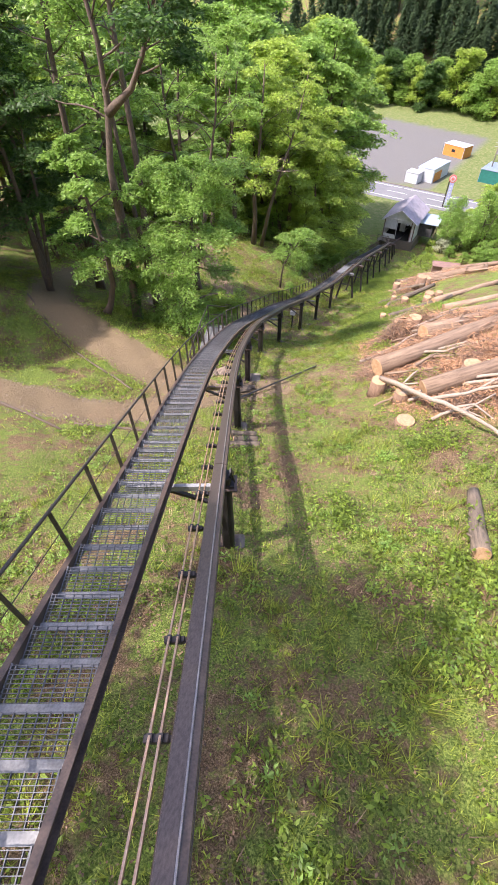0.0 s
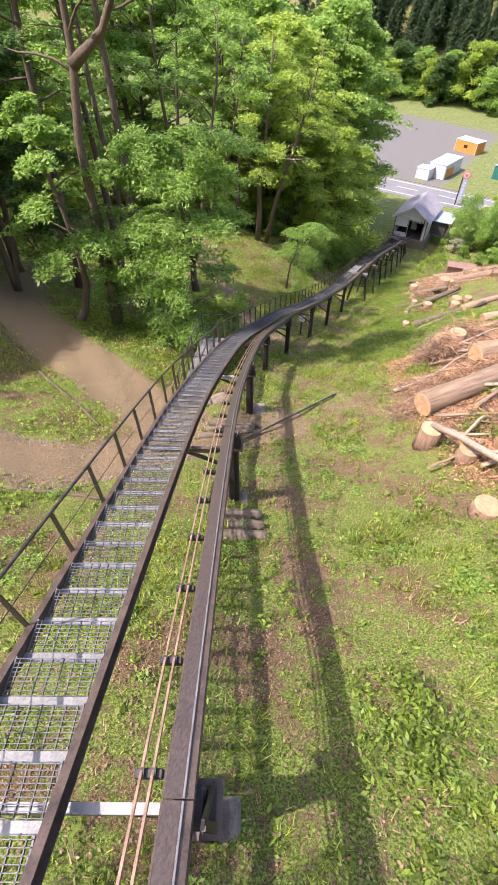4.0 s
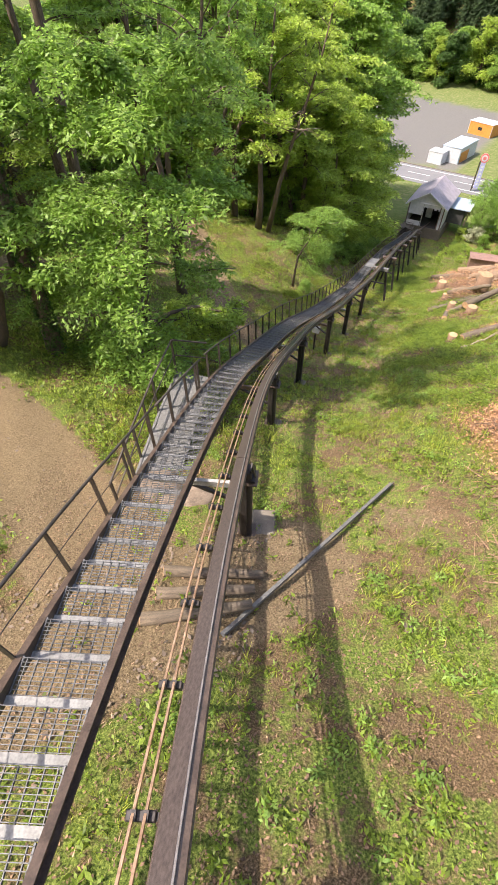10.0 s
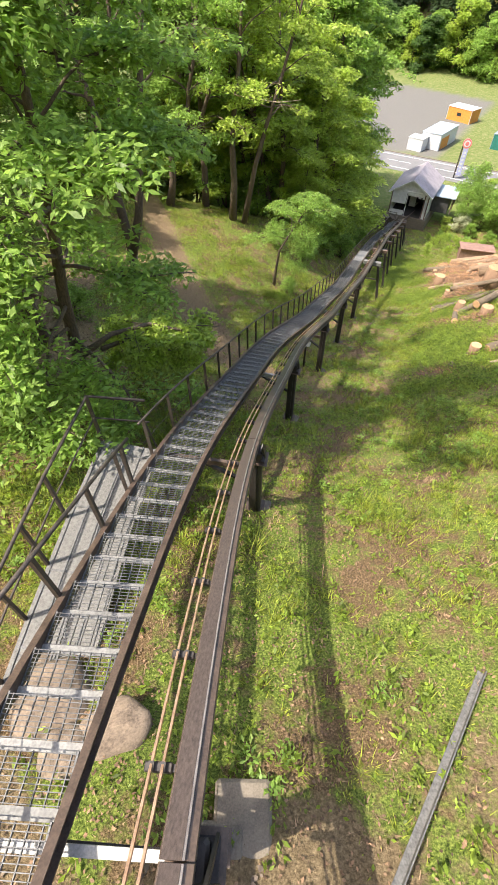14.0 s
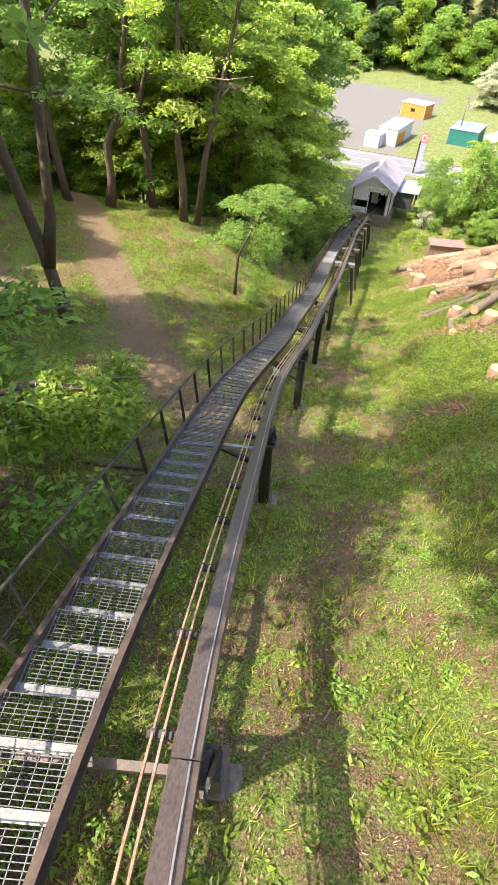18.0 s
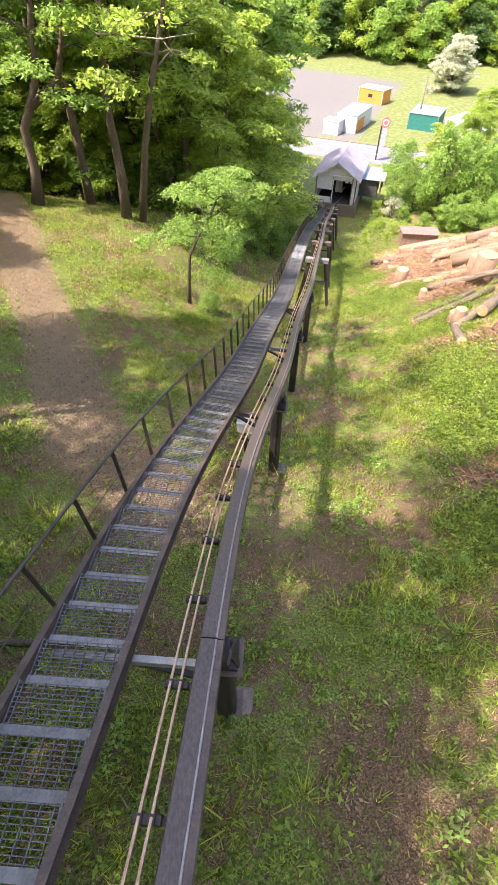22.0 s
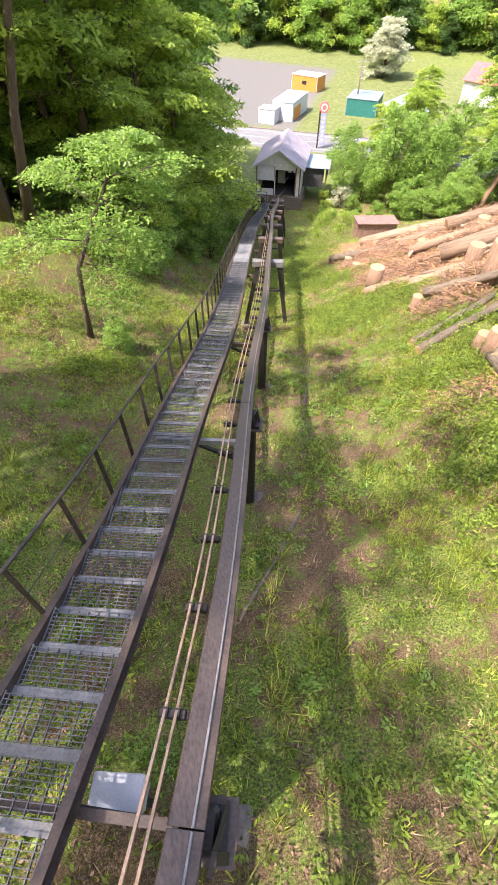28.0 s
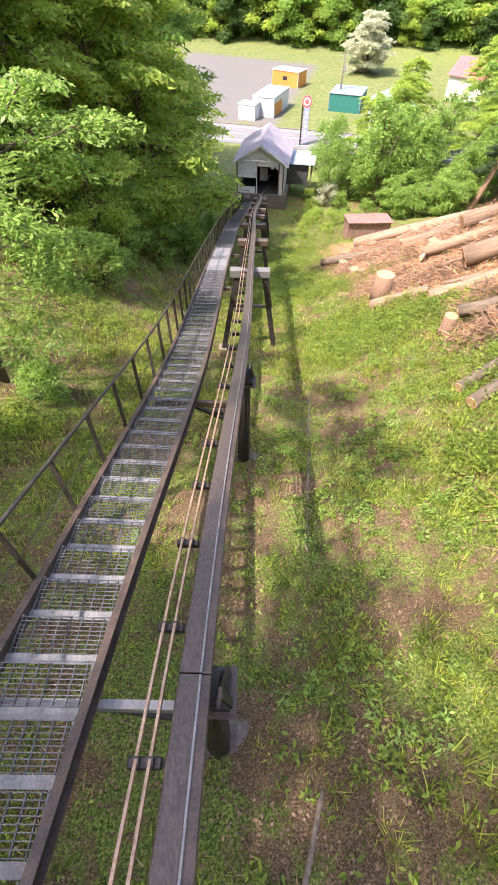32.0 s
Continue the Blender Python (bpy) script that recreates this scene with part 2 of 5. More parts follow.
CUTWOOD = surface("cut_wood", (0.28, 0.155, 0.075), (0.47, 0.305, 0.17), 9, 0.75, 0, 0.2, each=0.12)
LOGBARK = surface("log_bark", (0.12, 0.076, 0.047), (0.34, 0.235, 0.155), 3, 0.9, 0, 0.8, fine=40, each=0.22, stretch=(0.5, 6, 6))
DULLBARK = surface("old_log_bark", (0.05, 0.038, 0.027), (0.19, 0.145, 0.10), 4, 0.92, 0, 0.8, fine=40, each=0.2, stretch=(0.6, 6, 6))
PALEWOOD = surface("weathered_wood", (0.17, 0.13, 0.095), (0.42, 0.33, 0.245), 8, 0.85, 0, 0.4, stretch=(6, 6, 1))
TRUNK = surface("tree_bark", (0.042, 0.03, 0.021), (0.16, 0.115, 0.08), 7, 0.92, 0, 0.7, stretch=(5, 5, 1))
TWIG = surface("dead_twigs", (0.07, 0.04, 0.024), (0.27, 0.17, 0.105), 9, 0.9, 0, 0.2, island=0.8)
NEEDLE = surface("dead_cedar_needles", (0.20, 0.092, 0.042), (0.46, 0.25, 0.12), 9, 0.9, 0, 0.2, island=0.75)
LEAF = surface("fresh_leaves", (0.17, 0.30, 0.05), (0.33, 0.485, 0.10), 3, 0.5, 0, 0, island=0.35, leaf=True)
BRIGHT = surface("young_leaves", (0.25, 0.375, 0.045), (0.46, 0.57, 0.105), 3, 0.5, 0, 0, island=0.3, leaf=True)
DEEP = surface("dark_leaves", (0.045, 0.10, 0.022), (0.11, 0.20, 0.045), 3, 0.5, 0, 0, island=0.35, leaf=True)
CEDAR = surface("cedar_foliage", (0.04, 0.075, 0.03), (0.09, 0.145, 0.055), 2, 0.7, 0, 0, island=0.35, leaf=True)
BLOSSOM = surface("white_blossom", (0.38, 0.42, 0.25), (0.70, 0.70, 0.54), 3, 0.6, 0, 0, island=0.25, leaf=True)
GRASS = surface("grass_blades", (0.19, 0.25, 0.03), (0.46, 0.50, 0.085), 1.2, 0.55, 0, 0, island=0.6, leaf=True)
LITTER = surface("leaf_litter", (0.075, 0.042, 0.024), (0.25, 0.155, 0.09), 2, 0.85, 0, 0, island=0.6)
STRAW = surface("dry_grass", (0.09, 0.055, 0.032), (0.36, 0.25, 0.155), 2, 0.85, 0, 0, island=0.75)
WEED = surface("weed_leaves", (0.11, 0.18, 0.018), (0.28, 0.37, 0.05), 2, 0.5, 0, 0, island=0.6, leaf=True)
ASPHALT = surface("asphalt", (0.115, 0.113, 0.116), (0.17, 0.167, 0.168), 0.6, 0.9, 0, 0.2, fine=30)
PAINT = surface("road_paint", (0.62, 0.62, 0.60), (0.82, 0.82, 0.80), 2, 0.7, 0, 0.1)
ROOF = surface("lilac_grey_roof", (0.22, 0.195, 0.215), (0.36, 0.32, 0.35), 1.2, 0.6, 0.1, 0.15, fine=14)
WALL = surface("white_siding", (0.48, 0.48, 0.46), (0.66, 0.66, 0.64), 2.5, 0.7, 0, 0.1)
TRIM = surface("brown_timber", (0.085, 0.05, 0.04), (0.17, 0.11, 0.09), 4, 0.7, 0, 0.2)
DUSK = surface("dark_interior", (0.02, 0.02, 0.022), (0.06, 0.058, 0.055), 2, 0.8, 0, 0.1)
ORANGE = surface("orange_panel", (0.46, 0.17, 0.03), (0.60, 0.25, 0.05), 2, 0.55, 0, 0.1)
WHITE = surface("white_panel", (0.40, 0.41, 0.43), (0.55, 0.56, 0.58), 2, 0.5, 0, 0.1)
PALEBLUE = surface("pale_blue_roof", (0.26, 0.32, 0.40), (0.38, 0.45, 0.52), 2, 0.5, 0.1, 0.1)
TEAL = surface("teal_panel", (0.01, 0.10, 0.085), (0.02, 0.17, 0.14), 2, 0.6, 0, 0.1)
SLATE = surface("blue_grey_roof", (0.12, 0.16, 0.22), (0.24, 0.29, 0.36), 2, 0.5, 0.1, 0.1)
RED = surface("red_roof", (0.34, 0.075, 0.07), (0.48, 0.14, 0.125), 1.5, 0.6, 0, 0.15)
STONE = surface("brown_stone", (0.07, 0.052, 0.038), (0.25, 0.19, 0.14), 4, 0.92, 0, 1.0, fine=25)
RUST = surface("rusty_sheet", (0.16, 0.09, 0.07), (0.33, 0.20, 0.16), 2.5, 0.75, 0.2, 0.2)
SIGN = surface("sign_panel", (0.26, 0.28, 0.48), (0.38, 0.40, 0.62), 2, 0.45, 0, 0.05)
SIGNRED = surface("sign_red", (0.50, 0.10, 0.10), (0.64, 0.18, 0.17), 2, 0.45, 0, 0.05)
GLASS = surface("window_glass", (0.015, 0.018, 0.02), (0.04, 0.045, 0.05), 1, 0.12, 0, 0)
FOLIAGE = {"fresh": LEAF, "young": BRIGHT, "dark": DEEP, "cedar": CEDAR, "blossom": BLOSSOM}


# ---- shapes: each gives points and faces ----
def box(sx, sy, sz, at=(0, 0, 0), edge=0.0):
    """A box standing on z = at[2], with chamfered upright edges."""
    x, y, z = at
    if not edge:
        p = [(x + i * sx / 2, y + j * sy / 2, z + k * sz) for k in (0, 1) for i, j in ((-1, -1), (1, -1), (1, 1), (-1, 1))]
        return p, [(3, 2, 1, 0), (4, 5, 6, 7), (0, 1, 5, 4), (1, 2, 6, 5), (2, 3, 7, 6), (3, 0, 4, 7)]
    a, b, e = sx / 2, sy / 2, edge
    ring = [(-a + e, -b), (a - e, -b), (a, -b + e), (a, b - e), (a - e, b), (-a + e, b), (-a, b - e), (-a, -b + e)]
    ins = [(u * (1 - e / a), v * (1 - e / b)) for u, v in ring]
    p = [(x + u, y + v, z + h) for h, src in ((0, ring), (sz - e, ring), (sz, ins)) for u, v in src]
    f = [tuple(range(7, -1, -1)), tuple(range(16, 24))]
    f += [(r * 8 + i, r * 8 + (i + 1) % 8, (r + 1) * 8 + (i + 1) % 8, (r + 1) * 8 + i) for r in (0, 1) for i in range(8)]
    return p, f


def tube(path, radius, sides=8, wobble=0.0, rng=None):
    """A round bar along points; radius is a number or one per point."""
    pts = [Vector(q) for q in path]
    rad = list(radius) if hasattr(radius, "__len__") else [radius] * len(pts)
    p, f = [], []
    for i, q in enumerate(pts):
        way = (pts[min(i + 1, len(pts) - 1)] - pts[max(i - 1, 0)]).normalized()
        side = way.cross(Vector((0.13, 0.31, 0.94))).normalized()
        up = side.cross(way)
        for s in range(sides):
            a = 2 * math.pi * s / sides
            r = rad[i] * (1 + (rng.uniform(-wobble, wobble) if wobble else 0))
            p.append(tuple(q + side * (math.cos(a) * r) + up * (math.sin(a) * r)))
    for i in range(len(pts) - 1):
        f += [(i * sides + s, i * sides + (s + 1) % sides, (i + 1) * sides + (s + 1) % sides, (i + 1) * sides + s) for s in range(sides)]
    f += [tuple(range(sides - 1, -1, -1)), tuple(range((len(pts) - 1) * sides, len(pts) * sides))]
    return p, f


def sweep(path, profile):
    """A profile of (sideways, up) carried along a path, kept upright."""
    pts, p, f, n = [Vector(q) for q in path], [], [], len(profile)
    for i, q in enumerate(pts):
        way = pts[min(i + 1, len(pts) - 1)] - pts[max(i - 1, 0)]
        side = Vector((way.y, -way.x, 0)).normalized()
        p += [tuple(q + side * u + Vector((0, 0, v))) for u, v in profile]
    for i in range(len(pts) - 1):
        f += [(i * n + s, i * n + (s + 1) % n, (i + 1) * n + (s + 1) % n, (i + 1) * n + s) for s in range(n)]
    f += [tuple(range(n - 1, -1, -1)), tuple(range((len(pts) - 1) * n, len(pts) * n))]
    return p, f


def joined(*shapes):
    p, f = [], []
    for q, g in shapes:
        f += [tuple(i + len(p) for i in face) for face in g]
        p += list(q)
    return p, f


def bar(a, b, w, h):
    """A square bar from a to b."""
    a, b = Vector(a), Vector(b)
    way = (b - a).normalized()
    side = way.cross(Vector((0, 0, 1)))
    side = side.normalized() if side.length > 1e-3 else Vector((1, 0, 0))
    up = side.cross(way)
    p = [tuple(q + side * (i * w / 2) + up * (j * h / 2)) for q in (a, b) for i, j in ((-1, -1), (1, -1), (1, 1), (-1, 1))]
    return p, [(3, 2, 1, 0), (4, 5, 6, 7), (0, 1, 5, 4), (1, 2, 6, 5), (2, 3, 7, 6), (3, 0, 4, 7)]


def mesh(name, shape, material, smooth=False):
    me = bpy.data.meshes.new(name)
    me.from_pydata(list(shape[0]), [], list(shape[1]))
    me.materials.append(material)
    bm = bmesh.new()
    bm.from_mesh(me)
    bmesh.ops.recalc_face_normals(bm, faces=bm.faces)
    bm.to_mesh(me)
    bm.free()
    if smooth:
        me.shade_smooth()
    return me


def cloud(name, points, size, material, kind="quad"):
    """A mesh of many small flat pieces, 4 points each."""
    n = len(points) // size
    me = bpy.data.meshes.new(name)
    me.vertices.add(n * size)
    me.vertices.foreach_set("co", np.ascontiguousarray(points, np.float32).ravel())
    me.loops.add(n * size)
    me.loops.foreach_set("vertex_index", np.arange(n * size, dtype=np.int32))
    me.polygons.add(n)
    me.polygons.foreach_set("loop_start", np.arange(0, n * size, size, dtype=np.int32))
    me.update(calc_edges=True)
    me.materials.append(material)
    return me


def thing(name, label, category, at=(0, 0, 0), group="", kind="", turn=0.0):
    ob = new(name)
    ob.matrix_world = pose(*at, 0, 0, turn)
    ob.empty_display_size = 0.1
    return tagged(ob, label, category, group, kind)


def part(name, shape, material, parent, label="", smooth=False, at=None):
    """Links a shape (points and faces in the parent's own space) or a ready mesh as one object under a thing or a part."""
    me = shape if isinstance(shape, bpy.types.Mesh) else mesh(name, shape, material, smooth)
    ob = new(name, me)
    ob.parent = parent
    if at is not None:
        ob.matrix_local = at
    return tagged(ob, label)


def solid(name, shape, material, label, category, at=(0, 0, 0), group="", kind="", turn=0.0, smooth=False):
    ob = new(name, mesh(name, shape, material, smooth))
    ob.matrix_world = pose(*at, 0, 0, turn)
    return tagged(ob, label, category, group, kind)


# ---- ground ----
def band(x, y, line, width, fade):
    """How far a point lies inside a strip along a line of points."""
    best = np.full(np.shape(x), 1e9)
    for (ax, ay), (bx, by) in zip(line, line[1:]):
        dx, dy = bx - ax, by - ay
        t = np.clip(((x - ax) * dx + (y - ay) * dy) / (dx * dx + dy * dy), 0, 1)
        best = np.minimum(best, np.hypot(x - ax - t * dx, y - ay - t * dy))
    return 1 - step(best, width, width + fade)


LOWER_PATH = [(-22, 11.6), (-12, 10.9), (-8.0, 10.3), (-6.2, 10.2), (-4.8, 11.2), (-3.4, 12.3), (-1.6, 13.6)]
TURN_PATH = [(-3.8, 12.6), (-5.2, 13.7), (-6.9, 15.1), (-8.5, 16.3), (-10.8, 17.6), (-13.4, 19.3), (-17.0, 25), (-18.0, 32)]
UPPER_PATH = [(-3.2, 27.5), (-5.6, 30.2), (-7.2, 34.2), (-9.6, 39.2), (-12.5, 46), (-15.5, 53), (-20, 60)]
BACK_PATH = [(-7.4, 23.0), (-9.2, 24.8), (-12.6, 31.5), (-14, 37)]


def bare(x, y):
    b = np.maximum.reduce([band(x, y, LOWER_PATH, 0.6, 0.9), band(x, y, TURN_PATH, 0.7, 0.9), band(x, y, UPPER_PATH, 0.25, 1.4), band(x, y, BACK_PATH, 0.6, 0.8)])
    spot = np.exp(-(((x - 0.2) / 1.9) ** 2 + ((y - 14.9) / 1.5) ** 2)) * 0.5 + np.exp(-(((x + 1.2) / 1.3) ** 2 + ((y - 27.5) / 2.6) ** 2)) * 0.5
    return np.clip(np.maximum(b, spot), 0, 1)


def lot(x, y):
    return (1 - step(x - 28.5 - 0.47 * (y - 137), -1, 1.5)) * (1 - step(y + 0.7 * (x - 29), 184, 187)) * step(y + 0.47 * (x - 22), 126.5, 127.5) * step(x, -40, -36)


def lawn(x, y):
    return step(y, 92, 110) * (1 - step(y + 0.5 * np.clip(x - 40, -56, 75), 203, 209))


def verdure(x, y):
    return step(y, 15, 22)


def felled(x, y):
    d = x - rail_x(np.minimum(y, 100))
    return step(d, 4.2, 5.6) * (1 - step(d, 12, 18)) * np.clip(step(y + 0.5 * d, 11, 14) * (1 - step(y - 0.4 * d, 16, 19)) + step(y, 42, 47) * (1 - step(y, 62, 70)), 0, 1)


def lay_ground():
    xs = np.concatenate([np.arange(-900, -60, 60), np.arange(-60, -16, 2.2), np.arange(-16, 14, 0.24), np.arange(14, 60, 1.6), np.arange(60, 901, 60)])
    ys = np.concatenate([np.arange(-300, -12, 36), np.arange(-12, -2, 1.2), np.arange(-2, 58, 0.24), np.arange(58, 110, 0.8), np.arange(110, 240, 3), np.arange(240, 1600, 70)])
    gx, gy = np.meshgrid(xs, ys)
    pts = np.stack([gx, gy, land(gx, gy)], -1).reshape(-1, 3)
    c, r = len(xs), len(ys)
    i = (np.arange(r - 1)[:, None] * c + np.arange(c - 1)[None]).ravel()
    faces = np.stack([i, i + 1, i + 1 + c, i + c], -1)
    me = bpy.data.meshes.new("ground")
    me.from_pydata(pts.tolist(), [], faces.tolist())
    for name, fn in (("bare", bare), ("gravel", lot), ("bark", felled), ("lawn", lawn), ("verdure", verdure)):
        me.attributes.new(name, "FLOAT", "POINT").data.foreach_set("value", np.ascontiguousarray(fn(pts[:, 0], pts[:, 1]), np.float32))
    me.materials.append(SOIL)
    me.shade_smooth()
    tagged(new("ground", me), "grassy hillside with dirt paths and wood litter", "ground", kind="structure")


lay_ground()


# ---- the rail ----
START, END = -5.0, 97.0


def rail_point(y, side=0.0, up=0.0):
    """A point beside the rail's top, side metres to its right."""
    dx = float(rail_x(y + 0.1) - rail_x(y - 0.1)) / 0.2
    n = math.hypot(1, dx)
    return Vector((float(rail_x(y)) + side / n, y - side * dx / n, float(rail_z(y)) + up))


def heading(y):
    return -math.degrees(math.atan2(float(rail_x(y + 0.1) - rail_x(y - 0.1)), 0.2))


def line_of(a, b, pitch=0.5, side=0.0, up=0.0):
    n = max(2, int((b - a) / pitch) + 1)
    return [rail_point(a + (b - a) * i / (n - 1), side, up) for i in range(n)]


SUPPORTS = [-0.6, 4.1, 9.3, 14.2, 18.9, 23.8, 28.9, 33.5, 38.2]
TRESTLES = [45.6, 51.0, 56.3, 61.5, 66.6, 71.6, 76.4, 80.6, 84.2, 87.4]


def lay_rail():
    track = thing("rail_track", "brown steel beam rail running down the hillside on posts", "rail")
    cuts = [START] + SUPPORTS + TRESTLES + [END]
    beam = [(-0.09, -0.006), (-0.084, 0), (0.032, 0), (0.036, -0.012), (0.05, -0.016), (0.086, -0.022), (0.09, -0.03), (0.09, -0.05), (0.03, -0.06), (0.03, -0.185), (0.08, -0.2), (0.08, -0.23), (-0.08, -0.23), (-0.08, -0.2), (-0.03, -0.185), (-0.03, -0.05), (-0.09, -0.035)]
    for a, b in zip(cuts, cuts[1:]):
        part("beam", sweep(line_of(a + 0.004, b - 0.004, 0.4), beam), STEEL, track)
        part("running_strip", sweep(line_of(a + 0.006, b - 0.006, 0.4, -0.028, 0.005), [(-0.052, 0), (0.052, 0), (0.054, -0.005), (-0.054, -0.005)]), RUNNING, track, "worn smooth running strip")
        part("edge_bead", sweep(line_of(a + 0.006, b - 0.006, 0.4, 0.032, 0.006), [(-0.006, 0), (0.006, 0), (0.008, -0.016), (-0.006, -0.006)]), BEAD, track, "bright worn edge")
    for side in (-0.255, -0.185):
        part("conductor", sweep(line_of(START, 93, 0.5, side, -0.13), [(-0.008, 0.01), (0.008, 0.01), (0.01, -0.01), (-0.01, -0.01)]), COPPER, track, "copper conductor strip")
    clip = mesh("clip", joined(box(0.17, 0.055, 0.05, (-0.215, 0, -0.205), 0.006), box(0.11, 0.04, 0.02, (-0.11, 0, -0.195)), box(0.035, 0.05, 0.03, (-0.255, 0, -0.155)), box(0.035, 0.05, 0.03, (-0.185, 0, -0.155))), DARK)
    y = -3.9
    while y < 92:
        part("clip", clip, None, track, at=Matrix.Translation(rail_point(y)) @ pose(0, 0, 0, 0, 0, heading(y)))
        y += 0.74


def walk_right(y):
    return -0.74 - 0.2 * float(step(y, 36, 52))


def walk_up(y):
    return float(np.interp(y, [1.25, 12.5, 25, 32.5, 39, 50, 82], [-0.25, -0.375, -0.5, -0.62, -0.75, -0.81, -0.75]))


WALK_WIDE = 0.75


def walk_point(y, across, up=0.0):
    """A point of the walkway: across runs from 0 at its right edge to 1 at its left."""
    return rail_point(y, walk_right(y) - across * WALK_WIDE, walk_up(y) + up)


def support(y, k):
    """A post under the rail, with its head, foot and the arm that carries the walkway."""
    top = rail_point(y, 0, -0.23)
    foot = float(land(top.x + 0.05, top.y))
    h = top.z - foot
    t = thing("rail_support", "dark steel post on a concrete footing carrying the rail", "support post", (top.x + 0.04, top.y, foot), "posts under the rail", turn=heading(y))
    part("post", joined(box(0.21, 0.19, h - 0.24, (0, 0, 0.03), 0.03), box(0.05, 0.25, h - 0.3, (0, 0, 0.03))), DARK, t)
    part("head", joined(box(0.30, 0.22, 0.05, (0, 0, h - 0.21)), box(0.2, 0.2, 0.16, (0, 0, h - 0.16), 0.02), bar((0.13, 0.08, h - 0.14), (0.1, -0.12, h + 0.2), 0.02, 0.11), bar((0.16, -0.1, h - 0.05), (0.11, -0.1, h + 0.2), 0.05, 0.02)), DARK, t, "welded head bracket")
    part("head_plate", box(0.34, 0.30, 0.018, (0.02, 0, h - 0.235)), STEEL, t)
    part("base_plate", box(0.34, 0.34, 0.025, (0, 0, 0.02)), STEEL, t)
    part("footing", box(0.40, 0.46, 0.42, (0.08, -0.02, -0.40), 0.03), CONCRETE, t, "pale concrete footing")
    reach = walk_right(y) - WALK_WIDE
    wz = walk_up(y) + 0.23 + h
    arm = GALV if k % 2 else STEEL
    part("arm", bar((-0.08, 0, wz - 0.26), (reach, 0, wz - 0.26), 0.06, 0.11), arm, t, "channel arm under the walkway")
    part("brace", bar((-0.05, 0, wz - 0.75), (reach * 0.62, 0.02, wz - 0.3), 0.055, 0.055), DARK, t, "diagonal brace")


def trestle(y):
    """An A-frame of two splayed legs under a cap beam."""
    top = rail_point(y, 0, -0.23)
    left, right = float(land(top.x - 0.95, top.y)), float(land(top.x + 0.95, top.y))
    t = thing("trestle", "dark steel trestle of two splayed legs and a cap beam", "trestle", (top.x, top.y, min(left, right)), "trestles under the rail", turn=heading(y))
    h, a, b = top.z - min(left, right), left - min(left, right), right - min(left, right)
    part("cap", box(1.22, 0.26, 0.22, (-0.02, 0, h - 0.225), 0.012), DECK if y < 48 else STEEL, t, "cap beam")
    part("leg", bar((-0.42, 0, h - 0.21), (-0.92, 0.02, a - 0.12), 0.17, 0.17), DARK, t)
    part("leg", bar((0.42, 0, h - 0.21), (0.86, 0.02, b - 0.12), 0.17, 0.17), DARK, t)
    part("tie", bar((-0.62, 0.09, h * 0.55), (0.6, 0.09, h * 0.55), 0.06, 0.08), DARK, t)
    part("arm", bar((-0.6, 0, h - 0.3 + min(0, walk_up(y) + 0.4)), (walk_right(y) - WALK_WIDE, 0, h + walk_up(y) + 0.05), 0.06, 0.1), STEEL, t)
    for s in (-1, 1):
        part("foot", box(0.36, 0.36, 0.3, (-0.92 if s < 0 else 0.86, 0.02, (a if s < 0 else b) - 0.26), 0.02), CONCRETE, t, "concrete foot")


def lay_walkway():
    w = thing("walkway", "steel grating stair walkway with galvanised nosings beside the rail", "walkway")
    channel = [(-0.03, 0.06), (0.03, 0.06), (0.03, 0.045), (-0.012, 0.045), (-0.012, -0.10), (0.03, -0.10), (0.03, -0.115), (-0.03, -0.115)]
    cuts = [START] + SUPPORTS + TRESTLES + [90.5]
    for a, b in zip(cuts, cuts[1:]):
        n = max(2, int((b - a) / 0.5))
        ys = [a + (b - a) * i / n for i in range(n + 1)]
        for across, flip in ((0, 1), (1, -1)):
            part("stringer", sweep([walk_point(y, across, 0.0) for y in ys], [(u * flip, v) for u, v in channel]), STEEL, w, "rusty brown channel stringer")
    deep, wide = 0.335, WALK_WIDE - 0.07
    bars = [box(0.006, deep - 0.02, 0.022, (-wide / 2 + wide * (i + 0.5) / 8, 0, -0.022)) for i in range(8)]
    bars += [box(wide, 0.005, 0.008, (0, -deep / 2 + deep * (i + 0.5) / 10, -0.008)) for i in range(10)]
    bars += [box(0.012, deep, 0.035, (s * (wide / 2 - 0.006), 0, -0.035)) for s in (-1, 1)]
    grate = mesh("tread", joined(*bars), GRATE)
    nose = mesh("nosing", joined(box(wide + 0.02, 0.068, 0.006, (0, 0.006, 0.006)), box(wide + 0.02, 0.006, 0.06, (0, 0.022, -0.05))), NOSE)
    plate = mesh("cover", box(wide, deep + 0.03, 0.005, (0, 0, 0.004)), NOSE)
    y = -3.0
    while y < 90:
        rise = walk_point(y + 0.1, 0.5).z - walk_point(y - 0.1, 0.5).z
        m = Matrix.Translation(walk_point(y, 0.5)) @ pose(0, 0, 0, math.degrees(math.atan2(rise, 0.2)) * 0.15, 0, heading(y))
        tread = part("tread", grate, None, w, at=m)
        part("nosing", nose, None, tread, at=pose(0, -deep / 2, 0))
        if 47.5 < y < 51.8:
            part("cover", plate, None, tread, "bright galvanised cover plate", at=pose(0, 0, 0))
        y += 0.3574 if y < 13.6 else 0.353


